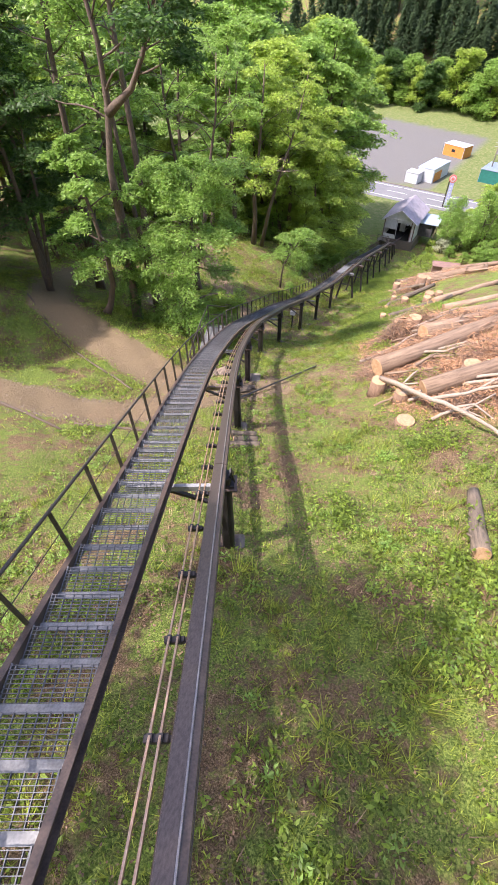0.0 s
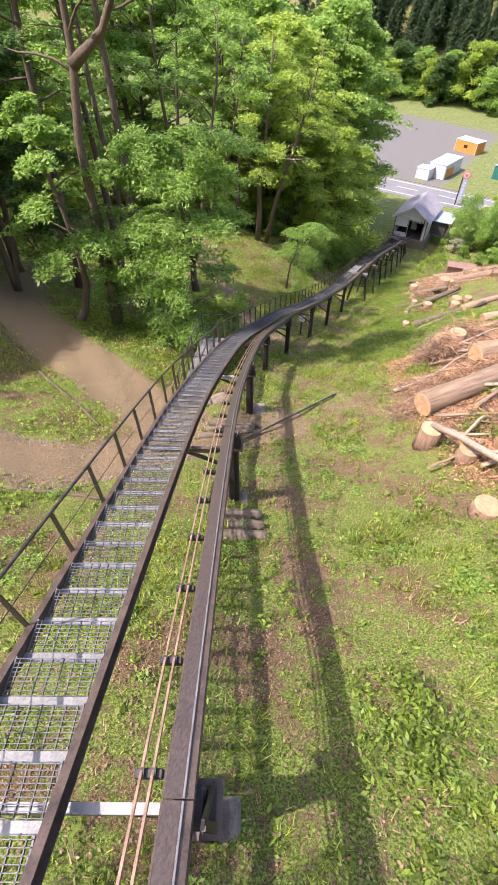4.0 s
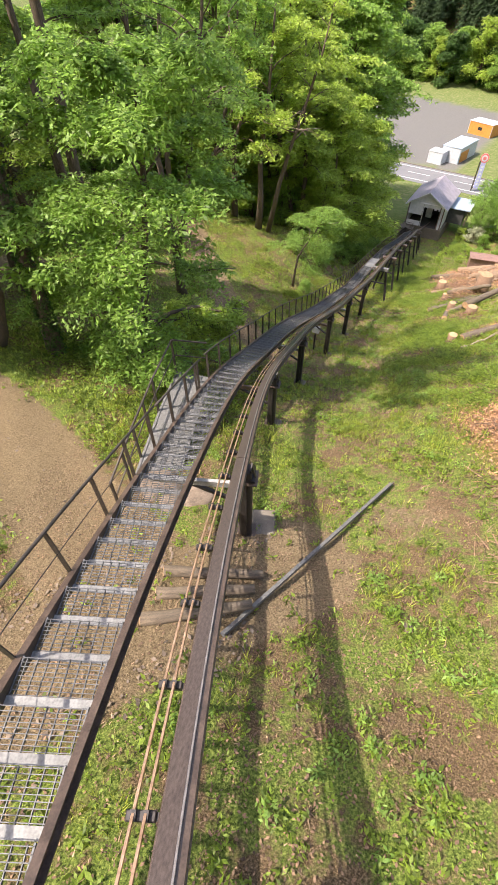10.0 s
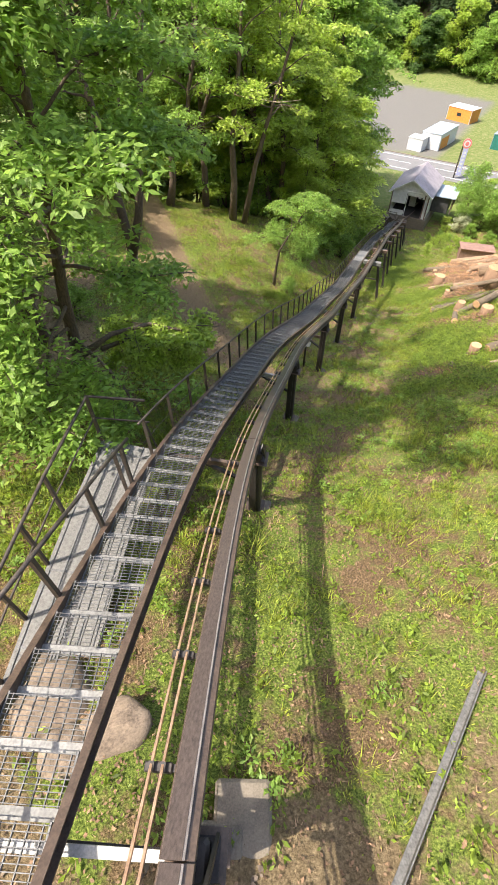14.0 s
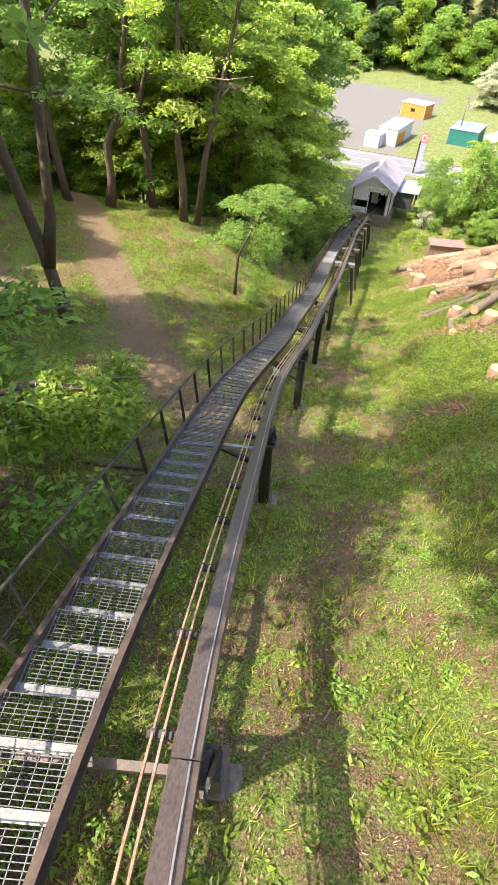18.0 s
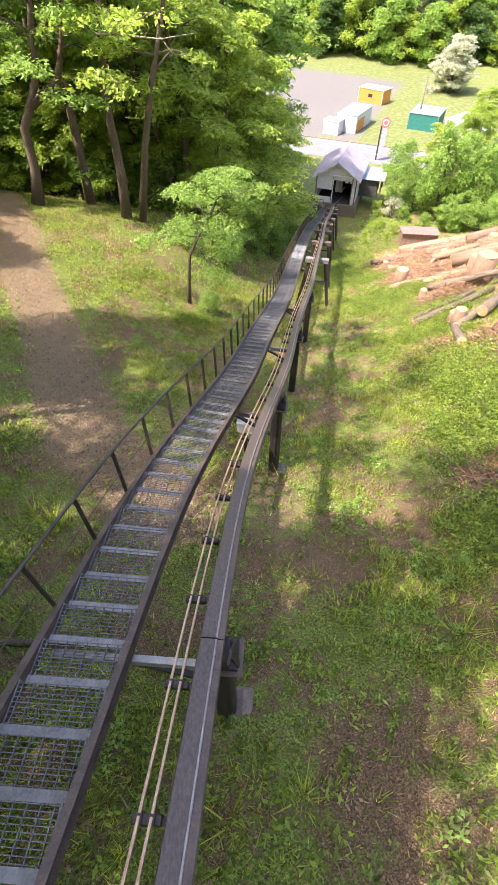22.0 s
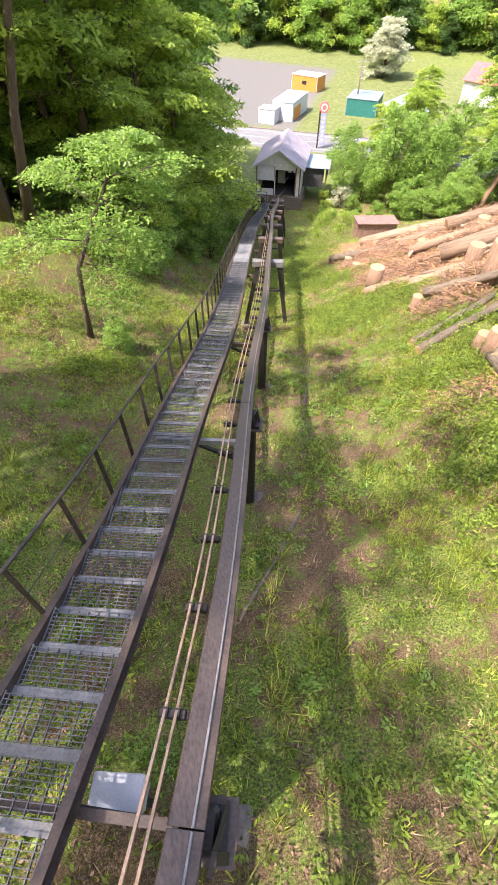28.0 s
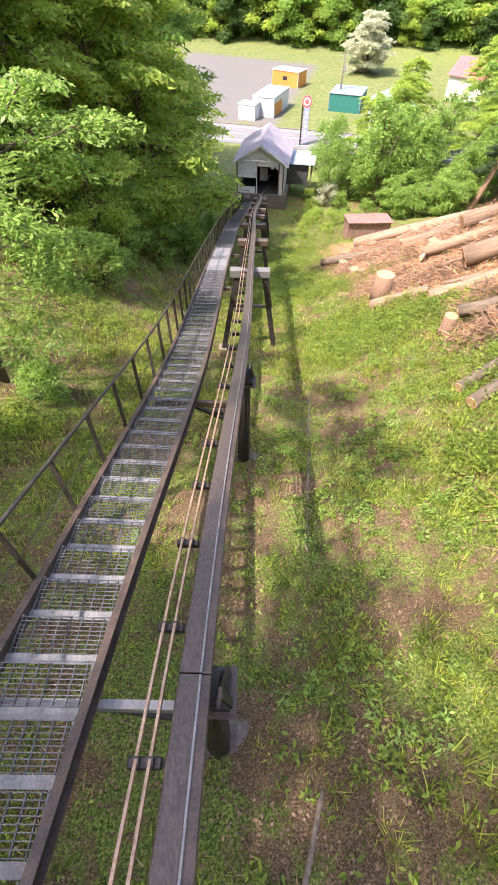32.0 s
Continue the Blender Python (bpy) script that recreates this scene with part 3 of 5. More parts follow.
def lay_fence():
    f = thing("walkway_fence", "thin brown steel handrail with flat posts along the walkway", "railing")
    high = lambda v: 0.77 + 0.08 * min(max((v - 6) / 24, 0), 1)
    made = {}
    y = -3.34
    while y < 90:
        if not 15.3 < y < 17.6:
            h = round(high(y), 2)
            if h not in made:
                made[h] = mesh("post", joined(bar((0, 0, -0.1), (-0.015, 0, h), 0.012, 0.05), box(0.03, 0.06, 0.06, (0.012, 0, -0.06))), RAILING)
            part("post", made[h], None, f, at=Matrix.Translation(walk_point(y, 1.05)) @ pose(0, 0, 0, 0, 0, heading(y)))
        y += 0.963 if y < 9.8 else 0.935 if y < 24 else 0.854
    for a, b in ((-3.0, 15.2), (18.4, 89.9)):
        ys = np.arange(a, b + 0.01, 0.49)
        part("handrail", tube([walk_point(v, 1.05, high(v)) + Vector((-0.015, 0, 0)) for v in ys], 0.02, 6), RAILING, f, smooth=True)
        part("wire", tube([walk_point(v, 1.05, 0.42) for v in ys], 0.006, 4), RAILING, f)


def lay_landing():
    """A level side platform of expanded metal, with its own railing."""
    z = float(rail_z(18.8)) + walk_up(18.8) - 0.06
    p = thing("landing_platform", "level galvanised mesh platform stepping off the walkway", "platform")
    right = [walk_point(v, 1.06) for v in (14.6, 16.0, 17.4, 18.8)]
    left = [q + Vector((-0.98, 0.1, 0)) for q in right]
    outline = [(q.x, q.y, z) for q in right] + [(q.x, q.y, z) for q in reversed(left)]
    n = len(outline)
    shape = (outline + [(a, b, z - 0.03) for a, b, c in outline], [tuple(range(n)), tuple(range(2 * n - 1, n - 1, -1))] + [(i, (i + 1) % n, n + (i + 1) % n, n + i) for i in range(n)])
    part("deck", shape, DECK, p, "pale expanded metal deck")
    for u in (0.06, 0.26, 0.48, 0.52, 0.74, 0.94):
        part("bearer", sweep([Vector((*right[n].lerp(left[n], u).xy, z + 0.004)) for n in range(4)], [(-0.008, 0.012), (0.008, 0.012), (0.008, -0.004), (-0.008, -0.004)]), GRATE, p, "long flat bar on the deck")
    for v in range(5):
        q = walk_point(14.8 + v * 0.95, 1.06)
        part("rib", box(0.94, 0.03, 0.01, (q.x - 0.49, q.y + 0.03, z)), GRATE, p)
    for q in (right[0], left[0], left[2], left[3]):
        g = float(land(q.x, q.y))
        part("leg", box(0.07, 0.07, z - g, (q.x, q.y, g - 0.03)), DARK, p)
    f = thing("landing_fence", "weathered steel handrail round the side platform", "railing")
    spots = [left[0], left[1], left[2], left[3], right[3] + Vector((-0.1, 0.12, 0))]
    tops = [Vector((q.x, q.y, z + 0.98)) for q in spots]
    for q in [spots[0], (spots[0] + spots[1]) / 2, spots[1], (spots[1] + spots[2]) / 2, spots[2], spots[3]]:
        part("post", bar((q.x, q.y, z - 0.08), (q.x - 0.01, q.y, z + 0.98), 0.045, 0.045), RAILING, f)
    part("handrail", tube(tops, 0.024, 7), RAILING, f, smooth=True)
    part("mid_rail", tube([t - Vector((0, 0, 0.46)) for t in tops], 0.016, 6), RAILING, f, smooth=True)
    part("inner_rail", tube([walk_point(v, 1.05, 0.8) for v in (15.2, 16.2, 17.2, 18.0)], 0.022, 7), RAILING, f, smooth=True)
    for v in (15.9, 16.9, 17.8):
        q = walk_point(v, 1.05)
        part("post", bar((q.x, q.y, q.z - 0.1), (q.x - 0.01, q.y, q.z + 0.8), 0.045, 0.045), RAILING, f)


lay_rail()
for i, spot in enumerate(SUPPORTS):
    support(spot, i)
for spot in TRESTLES:
    trestle(spot)
lay_walkway()
lay_fence()
lay_landing()


# ---- trees ----
def leaf_points(centres, rng, count, spread, size, flat=0.55, droop=0.35, hang=0.0):
    """Pointed leaves scattered in clumps, four points each; hang tips the clumps down away from the middle of the crown."""
    c = np.repeat(np.asarray(centres, float), count, axis=0)
    n = len(c)
    off = rng.normal(size=(n, 3))
    off /= np.linalg.norm(off, axis=1)[:, None] + 1e-9
    off *= (rng.random(n) ** 0.45)[:, None] * spread * np.array([1, 1, flat])
    if hang:
        out = c[:, :2] - np.mean(c[:, :2], axis=0)
        out /= np.linalg.norm(out, axis=1)[:, None] + 0.3
        off[:, 2] -= hang * np.sum(off[:, :2] * out, axis=1)
    c = c + off
    way = rng.normal(size=(n, 3)) * np.array([1, 1, 0.35]) + off * 0.8 / max(spread, 1e-6) - np.array([0, 0, droop])
    way /= np.linalg.norm(way, axis=1)[:, None]
    side = np.cross(way, rng.normal(size=(n, 3)) * 0.5 + np.array([0, 0, 1.0]))
    side /= np.linalg.norm(side, axis=1)[:, None] + 1e-9
    s = size * (0.6 + 0.8 * rng.random(n))[:, None]
    return np.stack([c - way * s * 0.5, c + side * s * 0.22, c + way * s * 0.6, c - side * s * 0.22], 1).reshape(-1, 3)


def along(path, u):
    k = u * (len(path) - 1)
    i = min(int(k), len(path) - 2)
    return path[i].lerp(path[i + 1], k - i)


def grow(seed, height, crown, low, trunk, limbs, clumps, per, size, spread, foliage, lean=(0, 0), flat=0.4, forks=1, subs=4, rise=(12, 62), stems=None, hang=0.25, thin=0.0, keep=None):
    """Meshes of a trunk with limbs, side branches and sprays of leaves. stems: lines of (x, y, z) for a trunk of a known course; thin: bare share of the inner sprays; keep: which sprays stay."""
    rnd, rng = random.Random(seed), np.random.default_rng(seed)
    shapes, centres = [], []
    lines = [[Vector(q) for q in line] for line in stems or ()]
    for fork in range(0 if lines else forks):
        ph = [rnd.uniform(0, 6.28) for _ in range(4)]
        out = rnd.uniform(0, 6.28)
        wide = crown * (0.04 + 0.05 * rnd.random())
        line = []
        for i in range(11):
            u = i / 10
            swing = u * (1 - 0.3 * u)
            line.append(Vector((lean[0] * u * height + wide * swing * (math.sin(u * 4.2 + ph[0]) + 0.45 * math.sin(u * 9.5 + ph[1])) + fork * math.cos(out) * u ** 0.8 * crown * 0.42,
                                lean[1] * u * height + wide * swing * (math.sin(u * 3.8 + ph[2]) + 0.45 * math.sin(u * 8.7 + ph[3])) + fork * math.sin(out) * u ** 0.8 * crown * 0.42, u * height * (0.95 - 0.1 * fork))))
        lines.append(line)
    for number, line in enumerate(lines):
        steps, thick0 = len(line), trunk * (1 if number == 0 else 0.72)
        shapes.append(tube(line, [thick0 * (1.35 if i == 0 else 1) * (1 - 0.86 * (i / (steps - 1)) ** 1.2) + 0.012 for i in range(steps)], 9, 0.1, rnd))
        for k in range(limbs):
            v = (k + rnd.random()) / limbs
            u = low + (0.99 - low) * v
            base = along(line, u)
            a = k * 2.4 + number * 1.1 + rnd.uniform(-0.5, 0.5)
            reach = crown * (0.5 + 0.5 * math.sin(math.pi * (0.16 + 0.72 * v))) * rnd.uniform(0.6, 1.12) * (1 - 0.35 * v * v)
            climb = radians(rise[0] + (rise[1] - rise[0]) * v + rnd.uniform(-14, 14))
            bend, sway = rnd.uniform(-0.5, 0.5), rnd.uniform(0, 6.28)
            limb = []
            for w in (0, 0.15, 0.32, 0.5, 0.68, 0.85, 1):
                b, r = a + bend * w, reach * w
                limb.append(base + Vector((math.cos(b) * math.cos(climb) * r, math.sin(b) * math.cos(climb) * r, math.sin(climb) * r - 0.22 * reach * w ** 2.4 + 0.035 * reach * math.sin(7 * w + sway))))
            if keep and not keep(limb[6]) and not keep(limb[4]):
                continue
            thick = max(thick0 * 0.4 * (1 - 0.7 * u), 0.018)
            shapes.append(tube(limb, [thick * (1 - 0.88 * i / 6) + 0.004 for i in range(7)], 6, 0.08, rnd))
            for q in range(subs):
                w = 0.3 + 0.66 * (q + rnd.random()) / subs
                at = along(limb, w)
                b = a + bend * w + (1 if q % 2 else -1) * rnd.uniform(0.5, 1.15)
                far = reach * rnd.uniform(0.26, 0.46) * (1.15 - 0.5 * w)
                lift = rnd.uniform(-0.12, 0.32)
                twig = [at + Vector((math.cos(b) * far * z, math.sin(b) * far * z, lift * far * z - 0.18 * far * z * z + 0.03 * math.sin(6 * z + sway))) for z in (0, 0.35, 0.7, 1)]
                if keep and not keep(twig[3]):
                    continue
                fine = thick * 0.38 * (1 - 0.5 * w)
                shapes.append(tube(twig, [fine + 0.003, fine * 0.7 + 0.003, fine * 0.4 + 0.003, 0.004], 4))
                if rnd.random() >= thin * (1.3 - w):
                    centres += [twig[1], twig[2], twig[3]]
            centres += [limb[5], limb[6]]
        centres.append(line[-1])
    if keep:
        centres = [c for c in centres if keep(c)]
    while len(centres) < clumps:
        centres.append(rnd.choice(centres) + Vector((rnd.gauss(0, 1), rnd.gauss(0, 1), rnd.gauss(0, 0.35))) * spread * 0.8)
    if len(centres) > clumps:
        centres = rnd.sample(centres, clumps)
    wood = mesh("trunk", joined(*shapes), TRUNK, True)
    leaves = cloud("crown", leaf_points([tuple(c) for c in centres], rng, per, spread, size, flat, 0.3, hang), 4, FOLIAGE[foliage])
    return wood, leaves


def plant(name, meshes, label, category, at, group="", turn=0.0, size=1.0):
    t = thing(name, label, category, at, group, turn=turn)
    t.scale = (size, size, size)
    part("trunk", meshes[0], None, t)
    part("crown", meshes[1], None, t)
    return t


def conifer(seed, height, wide):
    rng = np.random.default_rng(seed)
    n = int(height * 55)
    u = rng.random(n) ** 0.8
    z = height * (0.12 + 0.88 * u)
    r = wide * (1 - u) ** 0.8 * (0.35 + 0.65 * rng.random(n)) + 0.1
    a = rng.random(n) * 6.283
    c = np.stack([np.cos(a) * r, np.sin(a) * r, z], -1)
    way = np.stack([np.cos(a), np.sin(a), -0.55 + 0.3 * rng.random(n)], -1)
    side = np.stack([-np.sin(a), np.cos(a), rng.normal(size=n) * 0.3], -1)
    s = (0.55 + 0.6 * rng.random(n))[:, None] * (wide * 0.30)
    pts = np.stack([c - way * s * 0.7, c + side * s * 0.45, c + way * s, c - side * s * 0.45], 1).reshape(-1, 3)
    return mesh("trunk", tube([(0, 0, 0), (0, 0, height * 0.5), (0, 0, height * 0.97)], [wide * 0.09, wide * 0.06, 0.02], 7), TRUNK, True), cloud("crown", pts, 4, CEDAR)


def on(x, y, up=-0.1):
    return (x, y, float(land(x, y)) + up)

NEAR = grow(3, 9.5, 4.7, 0.12, 0.15, 34, 620, 96, 0.125, 0.46, "fresh", rise=(-6, 42), flat=0.4, hang=0.6, subs=6, keep=lambda c: c.y < 2.6 - 0.5 * max(c.x, 0) and c.x < (3.5 if c.z < 6 else 4.6) and c.z > 1.4,
            stems=[[(0, 0, -0.1), (0.3, -0.1, 1.6), (0.6, -0.4, 3.4), (1.1, -0.7, 5.4), (1.4, -0.9, 7.2), (1.5, -1.0, 8.4)]])
leaner = plant("leaning_tree", NEAR, "leafy tree with bright green drooping foliage beside the walkway", "tree", on(-7.8, 23.0))
low = -14.0 - on(-7.8, 23.0)[2]
# Leaf colour is lighter than the crown's, to offset the shade on this bough.
BOUGH = grow(25, 3, 1.25, 0.3, 0.06, 16, 170, 46, 0.13, 0.3, "young", rise=(-20, 35), flat=0.5, hang=0.5, keep=lambda c: c.x < 3.4 and c.z < low + 0.9, stems=[[(0.5, -0.3, low + 0.1), (1.1, 0.3, low + 0.35), (1.9, 0.9, low + 0.3), (2.7, 1.2, low - 0.05), (3.1, 1.35, low - 0.4)], [(0.9, 0.0, low + 0.1), (1.5, 0.9, low - 0.1), (2.0, 1.4, low - 0.7), (2.5, 1.5, low - 1.1)]])
part("bough", BOUGH[0], None, leaner)
part("bough_leaves", BOUGH[1], None, leaner)
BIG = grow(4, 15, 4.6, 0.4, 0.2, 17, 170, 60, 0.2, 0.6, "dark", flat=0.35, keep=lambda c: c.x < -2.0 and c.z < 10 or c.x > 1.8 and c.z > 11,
           stems=[[(0, 0, -0.1), (0.08, 0.1, 2.2), (0.13, 0, 4.6), (0.2, 0, 7.4), (0.55, 0.1, 9.5), (0.6, 0.2, 11.4), (0.3, 0.3, 13.2), (0, 0.4, 15)],
                  [(0.5, 0.1, 9.3), (1.1, 0.1, 9.7), (1.65, 0.1, 10.1), (2.2, 0.1, 11.0), (2.7, 0.1, 12.0), (3.4, 0.3, 14)]])
plant("spreading_tree", BIG, "tall tree with an ivy-clad brown trunk and a thick bent limb", "tree", on(-9.45, 20.3))
ivy_rng = np.random.default_rng(6)
ivy_up = ivy_rng.random(900) ** 1.3 * 5.2
ivy_turn = ivy_rng.random(900) * 6.283
ivy = np.stack([-9.4 + 0.22 * np.cos(ivy_turn) + 0.02 * ivy_up, 20.3 + 0.22 * np.sin(ivy_turn), float(land(-9.45, 20.3)) + ivy_up], -1)
tagged(new("ivy", cloud("ivy", leaf_points(ivy, ivy_rng, 5, 0.09, 0.08, 1.0), 4, DEEP)), "dark ivy climbing a tree trunk", "ivy", kind="stuff")
SLIM = grow(17, 7.4, 2.6, 0.42, 0.17, 15, 190, 62, 0.17, 0.42, "fresh", flat=0.4, hang=0.4, rise=(-5, 50), stems=[[(0, 0, -0.1), (0.45, 0, 0.6), (0.85, 0, 1.8), (0.9, 0, 3.0), (0.7, 0.1, 4.6), (0.5, 0, 6.2), (0.4, 0, 7.4)]])
plant("young_tree", SLIM, "young tree with a curved dark trunk beside the path", "tree", on(-11.0, 19.8))
FORKED = grow(18, 17, 4.8, 0.58, 0.24, 12, 120, 56, 0.2, 0.6, "fresh", flat=0.3, thin=0.3,
              stems=[[(0.2, 0, -0.1), (0.12, 0, 1.1), (0.1, 0, 2.8), (-0.05, 0, 4.6), (-0.15, 0, 6.6), (-0.6, 0.2, 9), (-1.0, 0.3, 12.5), (-1.0, 0.4, 16)], [(0.12, 0, 2.3), (0.7, 0, 3.9), (1.15, 0, 6.0), (1.35, 0, 7.2), (1.7, 0.3, 9.5), (2.2, 0.5, 12), (2.4, 0.5, 15)]])
plant("forked_tree", FORKED, "dark forked tree leaning beside the footpath", "tree", on(-9.9, 33.4))
CROOKED = grow(15, 16, 4.4, 0.4, 0.25, 14, 190, 60, 0.23, 0.75, "fresh", flat=0.28, thin=0.2,
               stems=[[(0, 0, -0.1), (0.5, 0, 1.9), (0.6, 0, 3.8), (1.3, 0, 4.9), (2.0, 0, 6.1), (2.2, 0, 7.5), (2.7, 0, 9), (3.2, 0.2, 12), (3.5, 0.3, 15)], [(1.3, 0, 4.8), (2.9, 0.1, 5.8), (3.6, 0.1, 7.5), (4.0, 0.2, 10), (4.8, 0.2, 14)]])
PAIRED = grow(16, 17, 4.2, 0.4, 0.25, 14, 190, 60, 0.23, 0.75, "young", flat=0.28, thin=0.2,
              stems=[[(0, 0, -0.1), (0.2, 0, 2.7), (0.1, 0, 5), (0.2, 0, 6.6), (0.6, 0, 9.3), (0.8, 0, 12), (1.0, 0.2, 16)], [(0.9, 0.1, -0.1), (1.7, 0.1, 3.8), (2.5, 0.1, 6.6), (3.2, 0.1, 8.6), (4.2, 0.2, 12), (4.8, 0.3, 15)]])
SLANT = grow(19, 18, 4.4, 0.5, 0.24, 16, 170, 60, 0.22, 0.75, "fresh", (0.04, 0.0), flat=0.28, thin=0.2)
# Added tree, its crown out of view, that dapples the right slope with shade.
LOFTY_SHADE = grow(20, 21, 4.6, 0.64, 0.22, 14, 90, 56, 0.2, 0.75, "fresh", flat=0.3, forks=2, thin=0.35)
# The last three entries are added trees that shade the slope and path.
for kind, x, y, turn, size in ((CROOKED, -12.9, 50.8, 0, 1.0), (PAIRED, -7.9, 50.4, 0, 1.0), (SLANT, -15.6, 50.6, 0, 1.0), (SLANT, -10.6, 53.5, 110, 1.05), (PAIRED, -4.4, 56, 160, 0.95), (SLANT, -14.5, 26.5, 60, 1.05), (SLANT, -14.2, 31.5, 150, 1.0), (LOFTY_SHADE, -10.4, 25.8, 0, 1.0)):
    plant("broadleaf_tree", kind, "tall tree with bare brown trunk and high leafy boughs", "tree", on(x, y), "trees at the edge of the mound", turn, size)
TALL = grow(11, 17, 5.2, 0.3, 0.22, 16, 480, 60, 0.27, 0.85, "fresh", (0.01, 0.02), 0.3, 2)
WIDE = grow(12, 15, 5.6, 0.24, 0.19, 16, 480, 60, 0.26, 0.9, "young", (0.03, -0.02), 0.22, 2)
SUNNY = grow(13, 12, 5.2, 0.12, 0.17, 18, 520, 60, 0.24, 0.8, "young", (-0.02, 0.0), 0.2, 2, hang=0.35)
# TALL again, with the shade of the dense wood put into its leaf colour.
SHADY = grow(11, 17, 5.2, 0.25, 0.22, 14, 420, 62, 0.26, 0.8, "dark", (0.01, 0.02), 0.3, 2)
# Added tree kind, set out of view to throw dappled shade on the near ground.
DAPPLE = grow(23, 17, 5.2, 0.4, 0.2, 12, 190, 44, 0.22, 0.75, "fresh", flat=0.3, thin=0.3)
KINDS = {"airy": (DAPPLE, "added tall tree with an open crown for dappled shade"), "tall": (TALL, "tall tree with leafy green crown"), "wide": (WIDE, "spreading tree with fresh light green leaves"), "sunny": (SUNNY, "broad tree with sunlit yellow-green leaves"), "shady": (SHADY, "tall tree with leaves coloured dark green for shade")}
for kind, x, y, turn, size in (
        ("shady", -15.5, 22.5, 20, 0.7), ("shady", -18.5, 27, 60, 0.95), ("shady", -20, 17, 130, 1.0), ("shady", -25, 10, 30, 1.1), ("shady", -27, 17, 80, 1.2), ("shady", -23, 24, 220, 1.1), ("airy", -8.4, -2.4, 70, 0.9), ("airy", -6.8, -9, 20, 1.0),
        ("wide", -21, 38, 300, 0.9), ("wide", -30, 42, 90, 1.2), ("tall", -24.5, 37.5, 150, 1.1), ("tall", -27, 45, 250, 1.2), ("tall", -29, 34, 90, 1.2), ("wide", -26, 22, 250, 1.2),
        ("tall", -14.0, 61, 250, 1.35), ("wide", -7.8, 61, 30, 1.4), ("sunny", -1.6, 60, 320, 1.1), ("sunny", -10.2, 57, 40, 0.62), ("sunny", -14.6, 57.5, 200, 0.7), ("wide", -18.8, 57, 90, 0.6), ("sunny", -5.6, 57.5, 150, 0.75), ("sunny", -2.6, 54.8, 260, 0.55), ("sunny", 0.2, 66, 300, 1.15), ("wide", -5.0, 68, 100, 1.4), ("tall", -11, 69, 10, 1.6),
        ("sunny", 0.4, 73, 210, 1.08), ("tall", -5.0, 75, 330, 1.6), ("sunny", 0.8, 79, 10, 0.98), ("sunny", 0.2, 83.5, 130, 1.0), ("sunny", -1.2, 88.5, 50, 1.2), ("tall", -2.0, 82, 10, 1.8),
        ("wide", -20, 72, 190, 1.9), ("tall", -14, 82, 260, 2.0), ("wide", -8, 79, 320, 1.9), ("tall", -1.5, 91, 75, 1.9), ("tall", -12, 94, 100, 2.3), ("wide", -4.5, 100, 160, 2.2), ("tall", -26, 66, 40, 1.9), ("wide", -33, 55, 140, 1.9), ("tall", -32, 76, 280, 2.1)):
    plant("broadleaf_tree", KINDS[kind][0], KINDS[kind][1] + " on the wooded slope", "tree", on(x, y), "trees of the wood", turn, size)
LAYER = grow(21, 5.6, 2.7, 0.42, 0.08, 18, 240, 56, 0.105, 0.42, "fresh", flat=0.22, hang=0.35, rise=(-5, 40), subs=5, stems=[[(0, 0, -0.1), (0.1, 0, 1.2), (0.25, 0, 2.4), (0.8, 0.1, 3.4), (1.4, 0.1, 4.4), (1.8, 0.1, 5.2)]])
plant("small_maple", LAYER, "slender young tree with layered fresh green foliage", "tree", on(-3.9, 41.7))
branch = thing("dead_branch", "pale bare branch reaching out across the wood's edge", "branch", on(-7.7, 49.6, 8.2))
part("limb", tube([(0, 0, 0), (0.6, -1.2, 0.1), (1.9, -2.4, 0.22), (3.2, -2.5, 0.12), (4.6, -2.6, 0.3)], [0.05, 0.045, 0.035, 0.028, 0.01], 6, 0.1, random.Random(2)), PALEWOOD, branch, smooth=True)
for v, tip in ((1.9, (2.3, -2.5, 0.7)), (3.2, (3.7, -2.7, -0.3)), (2.6, (2.9, -2.7, 0.5))):
    part("twig", tube([(v, -2.4, 0.18), tip], [0.018, 0.006], 5), PALEWOOD, branch)
SHRUB = grow(22, 2.2, 1.5, 0.1, 0.04, 10, 70, 50, 0.15, 0.42, "fresh", (0, 0), 0.7, 2)
